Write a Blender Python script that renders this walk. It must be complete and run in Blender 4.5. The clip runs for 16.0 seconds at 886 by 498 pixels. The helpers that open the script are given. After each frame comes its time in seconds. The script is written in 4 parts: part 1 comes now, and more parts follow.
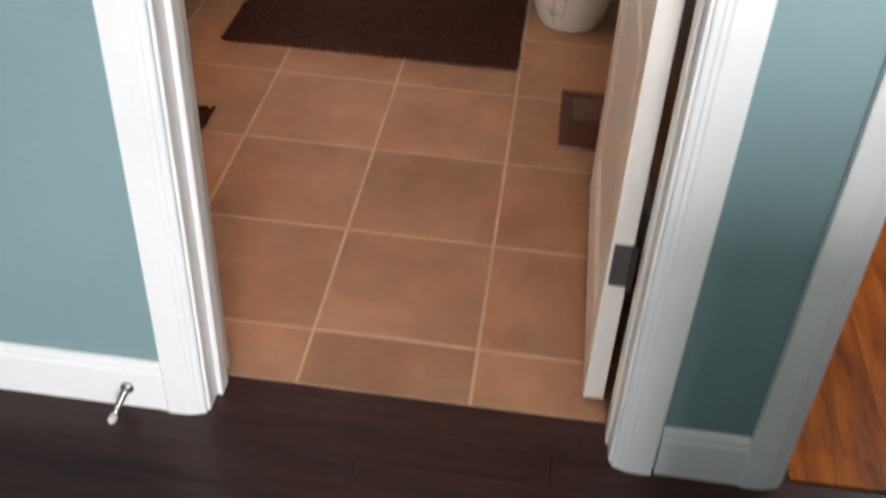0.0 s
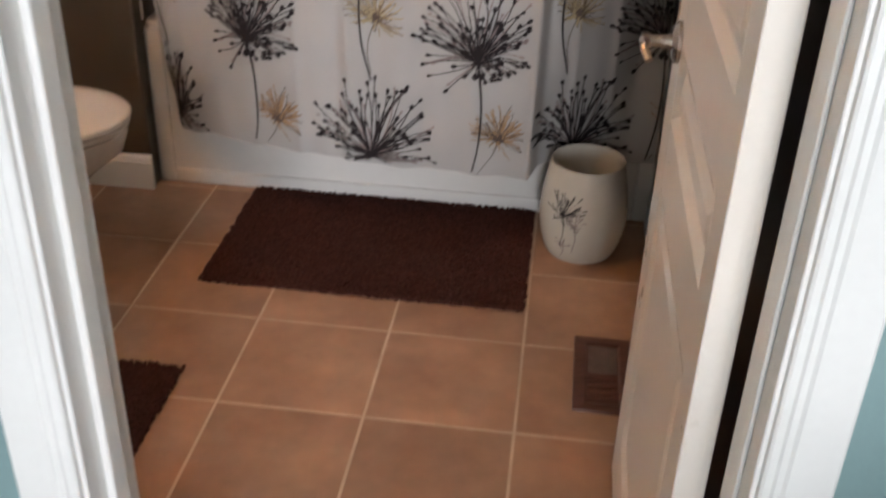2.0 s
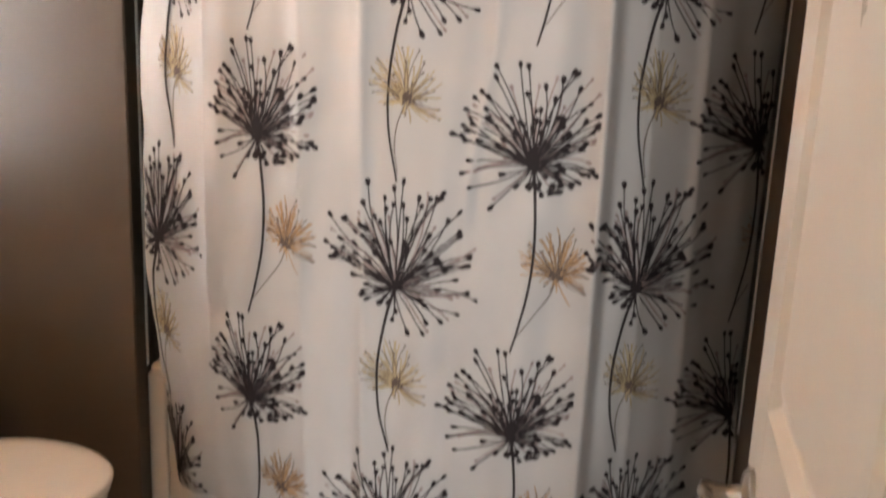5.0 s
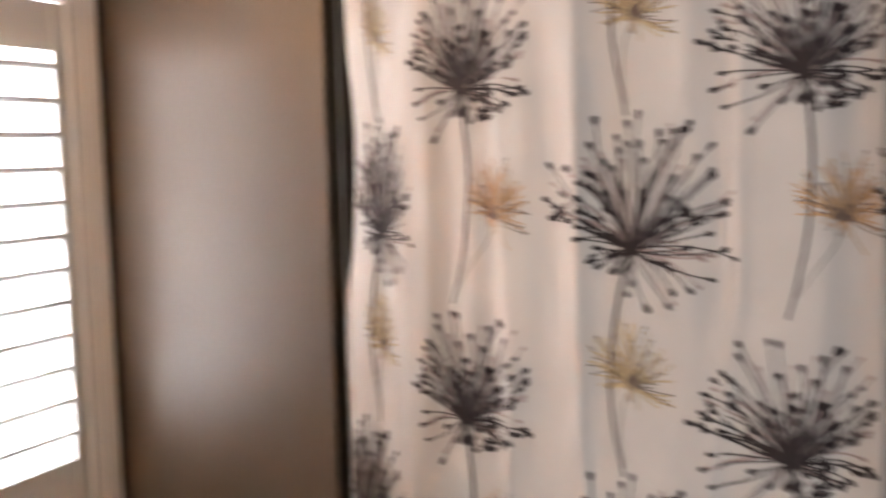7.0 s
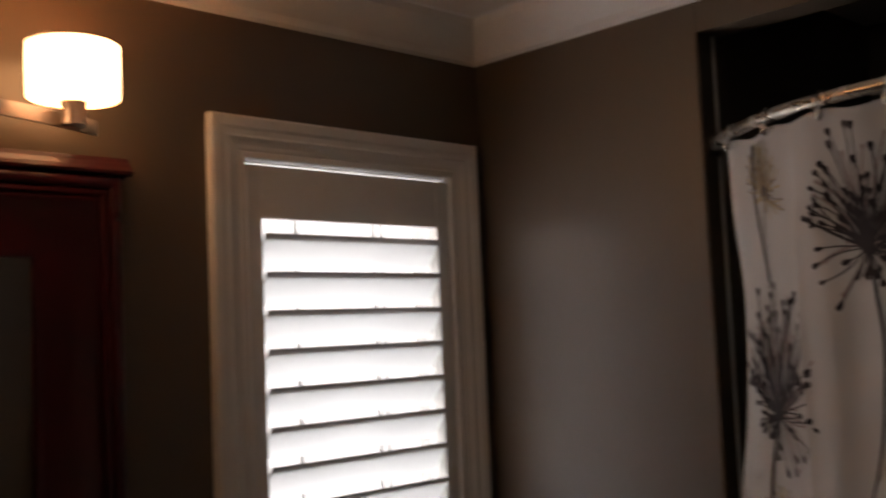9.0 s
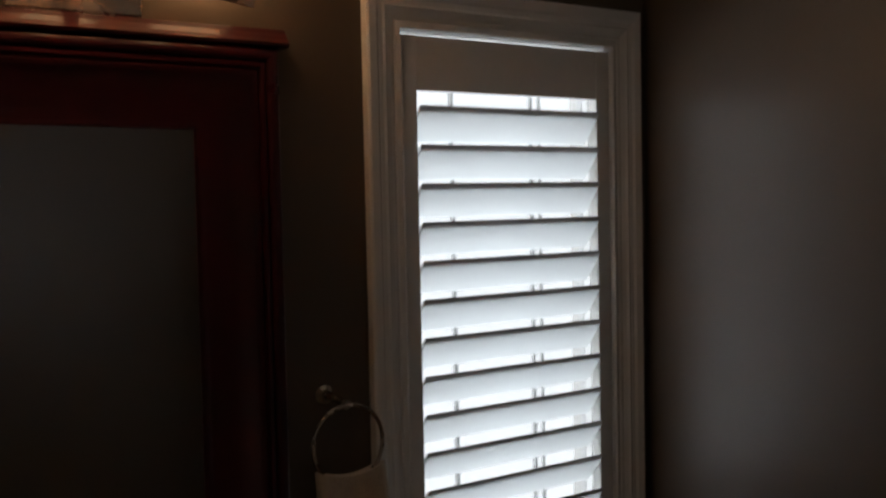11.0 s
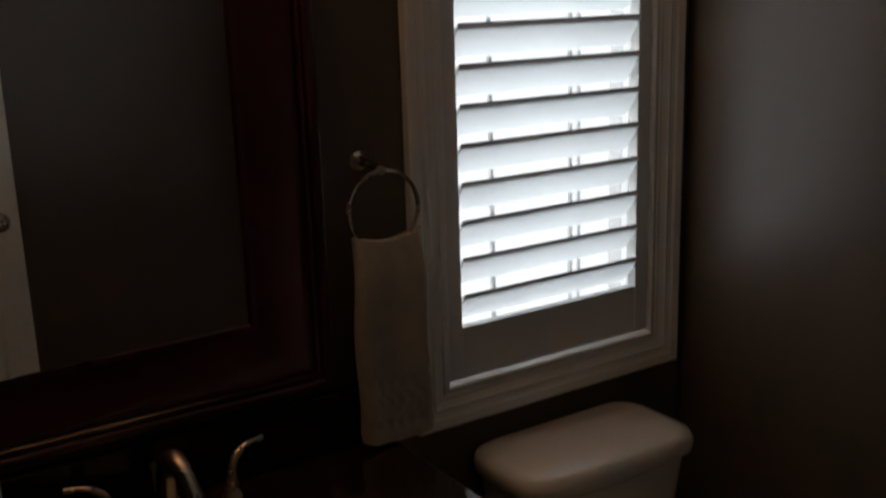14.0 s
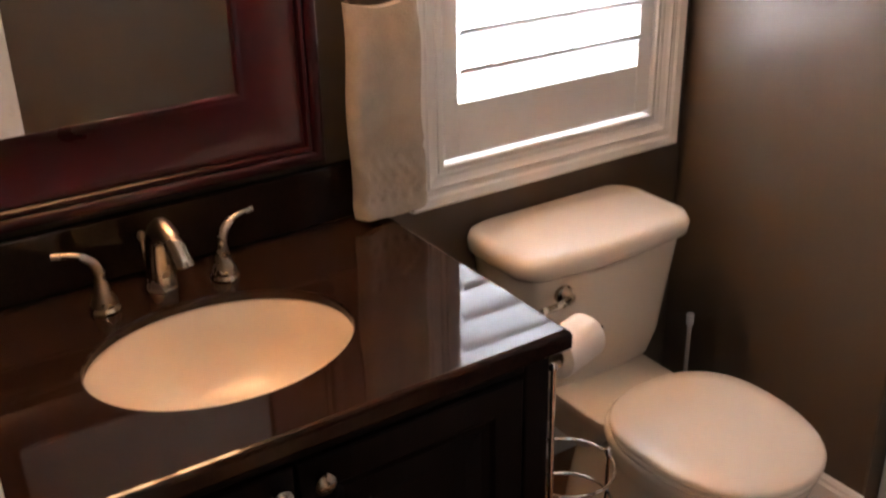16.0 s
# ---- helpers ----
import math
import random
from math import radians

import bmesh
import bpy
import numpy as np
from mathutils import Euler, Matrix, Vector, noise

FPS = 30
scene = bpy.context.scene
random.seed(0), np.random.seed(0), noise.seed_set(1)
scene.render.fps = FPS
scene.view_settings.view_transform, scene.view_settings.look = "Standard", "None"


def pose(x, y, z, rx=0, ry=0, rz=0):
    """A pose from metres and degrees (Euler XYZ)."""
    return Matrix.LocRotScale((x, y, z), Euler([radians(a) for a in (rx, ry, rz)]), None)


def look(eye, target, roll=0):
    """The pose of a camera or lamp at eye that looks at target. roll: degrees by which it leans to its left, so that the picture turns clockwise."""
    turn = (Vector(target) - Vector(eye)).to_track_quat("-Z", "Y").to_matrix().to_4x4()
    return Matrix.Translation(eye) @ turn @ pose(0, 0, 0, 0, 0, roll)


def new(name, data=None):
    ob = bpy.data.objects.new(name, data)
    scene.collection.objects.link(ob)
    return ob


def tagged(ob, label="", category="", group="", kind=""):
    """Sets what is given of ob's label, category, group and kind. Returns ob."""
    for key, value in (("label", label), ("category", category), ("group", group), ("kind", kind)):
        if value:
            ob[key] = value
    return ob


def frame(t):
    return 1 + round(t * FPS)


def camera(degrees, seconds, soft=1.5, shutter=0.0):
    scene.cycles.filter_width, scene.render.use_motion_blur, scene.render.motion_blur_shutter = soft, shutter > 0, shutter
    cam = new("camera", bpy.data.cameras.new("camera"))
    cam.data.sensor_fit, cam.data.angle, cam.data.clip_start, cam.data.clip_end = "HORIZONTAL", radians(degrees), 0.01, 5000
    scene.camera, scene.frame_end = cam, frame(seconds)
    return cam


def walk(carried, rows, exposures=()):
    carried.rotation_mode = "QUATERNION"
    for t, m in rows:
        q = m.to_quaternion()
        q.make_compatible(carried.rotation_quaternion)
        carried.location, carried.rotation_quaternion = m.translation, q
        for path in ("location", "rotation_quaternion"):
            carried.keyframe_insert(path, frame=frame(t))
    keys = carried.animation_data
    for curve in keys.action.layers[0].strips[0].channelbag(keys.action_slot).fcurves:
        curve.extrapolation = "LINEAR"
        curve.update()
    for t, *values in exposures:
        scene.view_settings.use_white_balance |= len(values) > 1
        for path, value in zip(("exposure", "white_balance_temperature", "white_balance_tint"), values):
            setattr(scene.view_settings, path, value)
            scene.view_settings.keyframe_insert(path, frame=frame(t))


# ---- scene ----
cam = camera(46.8, 16.0, soft=2.2, shutter=0.75)
PATH = [
    (0, (0.388, -1.265, 1.418), (0.24, 0.282, 0.16), 3.2),
    (0.5, (0.425, -1.164, 1.429), (0.181, 0.412, 0.221), 2.1),
    (1, (0.416, -1.083, 1.43), (0.104, 0.526, 0.283), 1.1),
    (1.5, (0.382, -0.966, 1.434), (0.109, 0.693, 0.351), 1.8),
    (2, (0.353, -0.871, 1.452), (0.162, 0.843, 0.44), 2.0),
    (2.5, (0.339, -0.795, 1.45), (0.175, 0.953, 0.494), 2.1),
    (3, (0.357, -0.693, 1.454), (0.159, 1.084, 0.558), 1.9),
    (3.2, (0.37, -0.652, 1.461), (0.143, 1.135, 0.591), 2.0),
    (5.3, (0.365, -0.428, 1.548), (0.005, 1.486, 1.093), 2.6),
    (5.5, (0.36, -0.397, 1.572), (-0.002, 1.525, 1.153), 2.7),
    (6, (0.343, -0.302, 1.594), (-0.049, 1.641, 1.322), 2.0),
    (6.5, (0.337, -0.229, 1.652), (-0.132, 1.707, 1.476), 0.0),
    (7, (0.335, -0.164, 1.691), (-0.494, 1.645, 1.497), -1.4),
    (7.5, (0.29, -0.112, 1.667), (-0.758, 1.587, 1.563), -0.8),
    (8, (0.274, -0.081, 1.681), (-0.925, 1.52, 1.666), -1.2),
    (8.5, (0.271, -0.051, 1.691), (-1.044, 1.454, 1.777), -1.7),
    (9, (0.271, -0.01, 1.698), (-1.168, 1.371, 1.855), -2.4),
    (9.2, (0.269, -0.007, 1.702), (-1.214, 1.326, 1.854), -2.7),
    (11.3, (0.249, 0.02, 1.72), (-1.403, 1.139, 1.581), -1.1),
    (11.5, (0.252, 0.021, 1.718), (-1.403, 1.132, 1.549), -1.0),
    (12, (0.24, 0.028, 1.712), (-1.417, 1.121, 1.469), -1.2),
    (12.5, (0.235, 0.027, 1.699), (-1.418, 1.112, 1.395), -1.3),
    (13, (0.225, 0.025, 1.688), (-1.419, 1.103, 1.325), -1.5),
    (13.5, (0.241, 0.028, 1.672), (-1.41, 1.077, 1.253), -1.4),
    (14, (0.214, 0.024, 1.66), (-1.414, 1.077, 1.168), -1.8),
    (14.5, (0.22, 0.027, 1.642), (-1.391, 1.064, 1.07), -1.9),
    (15, (0.215, 0.035, 1.619), (-1.37, 1.049, 0.941), -1.7),
    (15.5, (0.197, 0.041, 1.598), (-1.351, 1.04, 0.82), -1.4),
    (16, (0.186, 0.044, 1.586), (-1.336, 1.026, 0.738), -1.2),
]
walk(cam, [(t, look(eye, target, roll)) for t, eye, target, roll in PATH], exposures=[(0, 0.0, 6680, 19), (0.5, -0.28, 6430, 16), (1.0, -0.47, 6320, 14), (1.5, -0.38, 6450, 15), (2.5, 0.0, 6700, 18), (5.5, 0.08, 7050, 16), (6.5, -0.02, 7150, 20), (7.0, -0.15, 7100, 20), (7.5, -0.78, 7100, 20), (8.0, -1.78, 7000, 18), (8.5, -2.70, 7100, 19), (9.0, -2.74, 7400, 22), (11.5, -3.3, 6400, 11), (13.0, -3.3, 6480, 11), (14.0, -3.08, 6560, 12), (14.5, -2.68, 6680, 15), (15.0, -1.8, 6820, 18), (16.0, 0.24, 6720, 21)])

# world: soft daylight
world = bpy.data.worlds.new("world")
scene.world = world
world.use_nodes = True
wn = world.node_tree
sky = wn.nodes.new("ShaderNodeTexSky")
sky.sky_type = 'NISHITA'
sky.sun_disc = False
sky.sun_elevation = radians(40)
sky.sun_rotation = radians(200)
wn.links.new(sky.outputs[0], wn.nodes["Background"].inputs[0])
wn.nodes["Background"].inputs[1].default_value = 0.12


def area(name, where, target, w, h, watts, colour):
    li = bpy.data.lights.new(name, 'AREA')
    li.shape = 'RECTANGLE'
    li.size, li.size_y, li.energy, li.color = w, h, watts, colour
    ob = new(name, li)
    ob.matrix_world = look(where, target)
    return ob


WINDOW_WATTS, HALL_WATTS, SHADE_POWER = 560.0, 375.0, 39.0
area("window_daylight", (-1.80, 1.4, 2.15), (0, 1.4, 2.15), 1.4, 2.6, WINDOW_WATTS, (0.90, 0.965, 1.0))
# added lamp that lights the hall from behind; no window is known there
area("hall_added_light", (1.2, -5.93, 1.55), (1.2, 0, 1.2), 1.4, 1.5, HALL_WATTS, (0.91, 0.97, 1.0))

# added lamp to brighten the oak floor, from no known source
area("oak_room_added_light", (2.66, 1.3, 1.5), (0.9, 0.6, 0.2), 1.15, 1.35, 42.0, (1.0, 0.97, 0.94))


# ---- materials ----
def mat(name, colour, rough=0.5, vary=0.08, scale=6.0, fine=60.0, bump=0.05, metal=0.0, stretch=(1, 1, 1), second=None, obj_vary=0.0,
        coat=0.0, fac=(0.35, 0.65), emit=0.0, depth=0.002, island=0.0, spec=0.5):
    m = bpy.data.materials.new(name)
    m.use_nodes = True
    nt = m.node_tree
    b = nt.nodes["Principled BSDF"]
    N = nt.nodes.new
    L = nt.links.new
    tc = N("ShaderNodeTexCoord")
    mp = N("ShaderNodeMapping")
    mp.inputs["Scale"].default_value = stretch
    L(tc.outputs["Object"], mp.inputs[0])
    vec = mp.outputs[0]
    n1 = N("ShaderNodeTexNoise")
    n1.inputs["Scale"].default_value = scale
    n1.inputs["Detail"].default_value = 5
    L(vec, n1.inputs["Vector"])
    n2 = N("ShaderNodeTexNoise")
    n2.inputs["Scale"].default_value = fine
    n2.inputs["Detail"].default_value = 4
    L(vec, n2.inputs["Vector"])
    if obj_vary or island:
        if island:
            oi = N("ShaderNodeNewGeometry")
            rnd = oi.outputs["Random Per Island"]
        else:
            oi = N("ShaderNodeObjectInfo")
            rnd = oi.outputs["Random"]
        off = N("ShaderNodeVectorMath")
        off.operation = 'SCALE'
        off.inputs[0].default_value = (17.0, 9.0, 5.0)
        L(rnd, off.inputs["Scale"])
        add = N("ShaderNodeVectorMath")
        L(vec, add.inputs[0])
        L(off.outputs[0], add.inputs[1])
        L(add.outputs[0], n1.inputs["Vector"])
        L(add.outputs[0], n2.inputs["Vector"])
    c = Vector(colour)
    lo = tuple(max(0, v * (1 - vary)) for v in c) if second is None else tuple(second)
    hi = tuple(min(1, v * (1 + vary)) for v in c) if second is None else tuple(c)
    ramp = N("ShaderNodeValToRGB")
    ramp.color_ramp.elements[0].position, ramp.color_ramp.elements[1].position = fac
    ramp.color_ramp.elements[0].color = (*lo, 1)
    ramp.color_ramp.elements[1].color = (*hi, 1)
    L(n1.outputs[0], ramp.inputs[0])
    hsv = N("ShaderNodeHueSaturation")
    L(ramp.outputs[0], hsv.inputs["Color"])
    mr = N("ShaderNodeMapRange")
    mr.inputs["From Min"].default_value, mr.inputs["From Max"].default_value = 0.3, 0.7
    mr.inputs["To Min"].default_value, mr.inputs["To Max"].default_value = 1 - vary * 0.6, 1 + vary * 0.6
    L(n2.outputs[0], mr.inputs["Value"])
    val = mr.outputs[0]
    if obj_vary or island:
        mo = N("ShaderNodeMapRange")
        k = obj_vary or island
        mo.inputs["To Min"].default_value, mo.inputs["To Max"].default_value = 1 - k, 1 + k
        L(rnd, mo.inputs["Value"])
        mu = N("ShaderNodeMath")
        mu.operation = 'MULTIPLY'
        L(val, mu.inputs[0])
        L(mo.outputs[0], mu.inputs[1])
        val = mu.outputs[0]
    L(val, hsv.inputs["Value"])
    L(hsv.outputs[0], b.inputs["Base Color"])
    rr = N("ShaderNodeMapRange")
    rr.inputs["To Min"].default_value, rr.inputs["To Max"].default_value = max(0.02, rough - 0.07), min(1, rough + 0.07)
    L(n1.outputs[0], rr.inputs["Value"])
    L(rr.outputs[0], b.inputs["Roughness"])
    b.inputs["Metallic"].default_value = metal
    b.inputs["Coat Weight"].default_value = coat
    b.inputs["Coat Roughness"].default_value = 0.08
    b.inputs["Specular IOR Level"].default_value = spec
    if bump:
        bp = N("ShaderNodeBump")
        bp.inputs["Strength"].default_value = bump
        bp.inputs["Distance"].default_value = depth
        L(n2.outputs[0], bp.inputs["Height"])
        L(bp.outputs[0], b.inputs["Normal"])
    if emit:
        b.inputs["Emission Strength"].default_value = emit
        b.inputs["Emission Color"].default_value = (*colour, 1)
    return m


M_WALL = mat("taupe_paint", (0.093, 0.068, 0.049), 0.36, 0.04, 3, 240, 0.12, depth=0.0006, spec=0.4)
M_TEAL = mat("teal_paint", (0.195, 0.298, 0.302), 0.5, 0.04, 3, 240, 0.12, depth=0.0006)
M_CEIL = mat("ceiling_paint", (0.72, 0.68, 0.62), 0.8, 0.03, 4, 150, 0.3, depth=0.001)
M_TRIM = mat("white_trim_paint", (0.78, 0.77, 0.75), 0.32, 0.02, 8, 90, 0.04, depth=0.0005)
M_DOOR = mat("white_door_paint", (0.76, 0.71, 0.645), 0.30, 0.02, 8, 160, 0.06, depth=0.0005)
M_TILE = mat("tan_ceramic_tile", (0.440, 0.246, 0.146), 0.42, 0.12, 4.5, 22, 0.05, second=(0.285, 0.150, 0.086), obj_vary=0.07, fac=(0.3, 0.68), depth=0.0008)
M_GROUT = mat("sandy_grout", (0.56, 0.41, 0.29), 0.9, 0.12, 8, 140, 0.4)
M_PLANK = mat("dark_walnut_plank", (0.036, 0.012, 0.010), 0.34, 0.35, 5, 60, 0.12, stretch=(0.6, 7, 7), obj_vary=0.15, depth=0.0006, spec=0.35)
M_GAP = mat("dark_gap", (0.01, 0.007, 0.006), 0.8)
M_OAK = mat("orange_oak_plank", (0.40, 0.105, 0.003), 0.42, 0.25, 4, 30, 0.08, stretch=(9, 1.3, 6), second=(0.17, 0.036, 0.002), obj_vary=0.12, depth=0.0006, spec=0.18)
M_CLOTH = mat("curtain_fabric", (0.44, 0.425, 0.41), 0.75, 0.03, 5, 500, 0.2, depth=0.0004)
M_INK = mat("dark_plum_print", (0.012, 0.006, 0.007), 0.8, 0.2, 20, 200, 0)
M_INK2 = mat("grey_mauve_print", (0.26, 0.20, 0.19), 0.8, 0.2, 20, 200, 0)
M_TAN = mat("tan_print", (0.36, 0.225, 0.12), 0.8, 0.2, 20, 200, 0)
M_STRAW = mat("straw_print", (0.37, 0.29, 0.17), 0.8, 0.2, 20, 200, 0)
M_BROWNINK = mat("brown_print", (0.10, 0.070, 0.055), 0.8, 0.2, 20, 200, 0)
M_CHERRY = mat("cherry_wood", (0.034, 0.0028, 0.0048), 0.30, 0.16, 3, 40, 0.0, stretch=(2, 1, 2), coat=0.30, depth=0.0003, spec=0.25)
M_ESPRESSO = mat("espresso_wood", (0.0060, 0.0034, 0.0034), 0.50, 0.3, 6, 70, 0.05, stretch=(5, 5, 0.7), depth=0.0004, spec=0.08)
M_STONE = mat("brown_granite", (0.024, 0.012, 0.009), 0.09, 0.25, 60, 260, 0.0, second=(0.018, 0.009, 0.007), fac=(0.35, 0.8), spec=0.27)
for n in M_STONE.node_tree.nodes:
    if n.type == 'BSDF_PRINCIPLED':
        for l in list(n.inputs["Roughness"].links):
            M_STONE.node_tree.links.remove(l)
        n.inputs["Roughness"].default_value = 0.06
M_PORC = mat("biscuit_porcelain", (0.70, 0.63, 0.54), 0.12, 0.01, 4, 30, 0.0)
M_SINK = mat("warm_biscuit_porcelain", (0.80, 0.70, 0.57), 0.12, 0.01, 4, 30, 0.0)
M_TUB = mat("white_acrylic", (0.76, 0.73, 0.69), 0.2, 0.02, 4, 40, 0.0)
M_NICKEL = mat("brushed_nickel", (0.40, 0.35, 0.30), 0.27, 0.06, 20, 200, 0.03, metal=1.0)
M_CHROME = mat("chrome", (0.70, 0.70, 0.70), 0.08, 0.02, 10, 60, 0, metal=1.0)
M_BRONZE = mat("dark_steel", (0.24, 0.22, 0.21), 0.32, 0.1, 20, 100, 0.03, metal=1.0)
M_BRUSH = mat("grey_plastic", (0.42, 0.43, 0.45), 0.35, 0.03, 10, 60, 0.0)
M_RUG = mat("chocolate_pile", (0.062, 0.023, 0.017), 0.95, 0.25, 30, 260, 0.5, island=0.08, depth=0.003, spec=0.1)
M_TOWEL = mat("beige_terry", (0.46, 0.40, 0.33), 0.95, 0.06, 25, 320, 0.9, depth=0.004, spec=0.1)
M_PAPER = mat("tissue_paper", (0.80, 0.76, 0.72), 0.9, 0.03, 12, 200, 0.2)
M_CERAMIC = mat("cream_glazed_ceramic", (0.62, 0.58, 0.50), 0.09, 0.03, 6, 40, 0.0)
M_VENTWOOD = mat("brown_register_wood", (0.10, 0.035, 0.02), 0.4, 0.25, 8, 70, 0.08, stretch=(1, 6, 1))
M_DAMPER = mat("brown_metal", (0.20, 0.135, 0.11), 0.38, 0.15, 9, 60, 0.03, metal=0.4)
M_VINYL = mat("white_vinyl", (0.8, 0.8, 0.8), 0.4, 0.02)
M_RUBBER = mat("white_rubber", (0.7, 0.7, 0.68), 0.6, 0.03)

M_MIRROR = mat("mirror_glass", (0.82, 0.83, 0.82), 0.02, 0.0, metal=1.0, bump=0)
for n in M_MIRROR.node_tree.nodes:
    if n.type == 'BSDF_PRINCIPLED':
        for l in list(n.inputs["Roughness"].links):
            M_MIRROR.node_tree.links.remove(l)
        n.inputs["Roughness"].default_value = 0.01

M_SHADE = mat("lit_opal_glass", (1.0, 0.61, 0.30), 0.4, 0.0, bump=0, emit=SHADE_POWER)

M_LOUVER = mat("white_vinyl_louver", (0.93, 0.94, 0.94), 0.5, 0.02, bump=0)
# translucency stands in for the bounced daylight that brightens the slat faces
_nt = M_LOUVER.node_tree
_tr = _nt.nodes.new("ShaderNodeBsdfTranslucent")
_tr.inputs[0].default_value = (0.93, 0.95, 0.96, 1)
_mx = _nt.nodes.new("ShaderNodeMixShader")
_mx.inputs[0].default_value = 0.64
_nt.links.new(_nt.nodes["Principled BSDF"].outputs[0], _mx.inputs[1])
_nt.links.new(_tr.outputs[0], _mx.inputs[2])
_nt.links.new(_mx.outputs[0], _nt.nodes["Material Output"].inputs[0])

M_GLASS = bpy.data.materials.new("window_glass")
M_GLASS.use_nodes = True
gb = M_GLASS.node_tree.nodes["Principled BSDF"]
gb.inputs["Transmission Weight"].default_value = 1.0
gb.inputs["Roughness"].default_value = 0.0
gb.inputs["IOR"].default_value = 1.45


# ---- mesh helpers ----
def mesh_of(name, bm, material, smooth=False, angle=40):
    bmesh.ops.recalc_face_normals(bm, faces=bm.faces)
    me = bpy.data.meshes.new(name)
    bm.to_mesh(me)
    bm.free()
    for mt in (material if isinstance(material, (list, tuple)) else [material]):
        me.materials.append(mt)
    if smooth:
        me.polygons.foreach_set("use_smooth", [True] * len(me.polygons))
        me.set_sharp_from_angle(angle=radians(angle))
    return me


def part(name, bm, material, parent=None, label="", smooth=False, angle=40):
    ob = new(name, mesh_of(name, bm, material, smooth, angle))
    if parent is not None:
        ob.parent = parent
    if label:
        ob["label"] = label
    return ob


def thing(name, label, category, group="", kind="", at=(0, 0, 0)):
    ob = new(name)
    ob.location = at
    ob.empty_display_size = 0.05
    return tagged(ob, label, category, group, kind)


def solid(name, bm, material, label, category, kind="", group="", smooth=False, angle=40):
    return tagged(part(name, bm, material, None, "", smooth, angle), label, category, group, kind)


def B():
    return bmesh.new()


def box(bm, x0, x1, y0, y1, z0, z1, bevel=0.0, seg=2):
    vs = [bm.verts.new((x, y, z)) for x in (x0, x1) for y in (y0, y1) for z in (z0, z1)]
    fs = [bm.faces.new([vs[i] for i in q]) for q in ((0, 1, 3, 2), (4, 6, 7, 5), (0, 4, 5, 1), (2, 3, 7, 6), (0, 2, 6, 4), (1, 5, 7, 3))]
    if bevel:
        es = list({e for f in fs for e in f.edges})
        bmesh.ops.bevel(bm, geom=es, offset=bevel, segments=seg, affect='EDGES', profile=0.5)
    return bm


def loft(bm, rings, cap=True, closed=True):
    """Joins rings of equal point counts into a skin."""
    rows = [[bm.verts.new(p) for p in r] for r in rings]
    n = len(rows[0])
    for a, b in zip(rows, rows[1:]):
        for i in range(n if closed else n - 1):
            j = (i + 1) % n
            bm.faces.new((a[i], a[j], b[j], b[i]))
    if cap:
        bm.faces.new(rows[0][::-1])
        bm.faces.new(rows[-1])
    return rows


def lathe(bm, profile, centre=(0, 0, 0), seg=32, axis='z', cap=True):
    """profile: (radius, height) pairs."""
    c = Vector(centre)
    rings = []
    for r, h in profile:
        ring = []
        for k in range(seg):
            a = 2 * math.pi * k / seg
            u, v = r * math.cos(a), r * math.sin(a)
            ring.append(c + Vector({'z': (u, v, h), 'x': (h, u, v), 'y': (v, h, u)}[axis]))
        rings.append(ring)
    loft(bm, rings, cap)
    return bm


def tube(bm, pts, r, seg=8, closed=False):
    """A round bar along points; r is one radius or one for each point."""
    pts = [Vector(p) for p in pts]
    n = len(pts)
    rad = r if isinstance(r, (list, tuple)) else [r] * n
    rings = []
    up = None
    for i, p in enumerate(pts):
        a = pts[i - 1] if (i or closed) else p
        b = pts[(i + 1) % n] if (i < n - 1 or closed) else p
        d = (b - a).normalized()
        if up is None:
            up = Vector((0, 0, 1)) if abs(d.z) < 0.9 else Vector((1, 0, 0))
        side = d.cross(up).normalized()
        up = side.cross(d).normalized()
        rings.append([p + rad[i] * (math.cos(2 * math.pi * k / seg) * side + math.sin(2 * math.pi * k / seg) * up) for k in range(seg)])
    if closed:
        rings.append(rings[0])
        loft(bm, rings, cap=False)
        bmesh.ops.remove_doubles(bm, verts=bm.verts, dist=1e-6)
    else:
        loft(bm, rings)
    return bm


def sweep_frame(bm, u0, u1, v0, v1, profile, place, sides="lrtb"):
    """A mitred frame round a rectangle. profile: (inward, height) points from the outer edge; place(u, v, h) gives the point."""
    for s in sides:
        rows = []
        for d, h in profile:
            a, b, c, e = (u0 + d, v0 + d), (u1 - d, v0 + d), (u1 - d, v1 - d), (u0 + d, v1 - d)
            if "b" not in sides:
                a, b = (a[0], v0), (b[0], v0)
            p, q = {"b": (a, b), "r": (b, c), "t": (c, e), "l": (e, a)}[s]
            rows.append((bm.verts.new(place(*p, h)), bm.verts.new(place(*q, h))))
        for (a, b), (c, d) in zip(rows, rows[1:]):
            bm.faces.new((a, b, d, c))
    bmesh.ops.remove_doubles(bm, verts=bm.verts, dist=1e-5)
    return bm


def arc(c, r, a0, a1, n, place):
    return [place(c[0] + r * math.cos(radians(a0 + (a1 - a0) * i / n)), c[1] + r * math.sin(radians(a0 + (a1 - a0) * i / n))) for i in range(n + 1)]


def bez(p, n=12):
    """Points of a smooth curve through control points p (Catmull-Rom)."""
    p = [Vector(q) for q in p]
    p = [2 * p[0] - p[1]] + p + [2 * p[-1] - p[-2]]
    out = []
    for i in range(1, len(p) - 2):
        for k in range(n):
            t = k / n
            a, b, c, d = p[i - 1:i + 3]
            out.append(0.5 * (2 * b + (c - a) * t + (2 * a - 5 * b + 4 * c - d) * t * t + (3 * b - a - 3 * c + d) * t ** 3))
    out.append(p[-2])
    return out


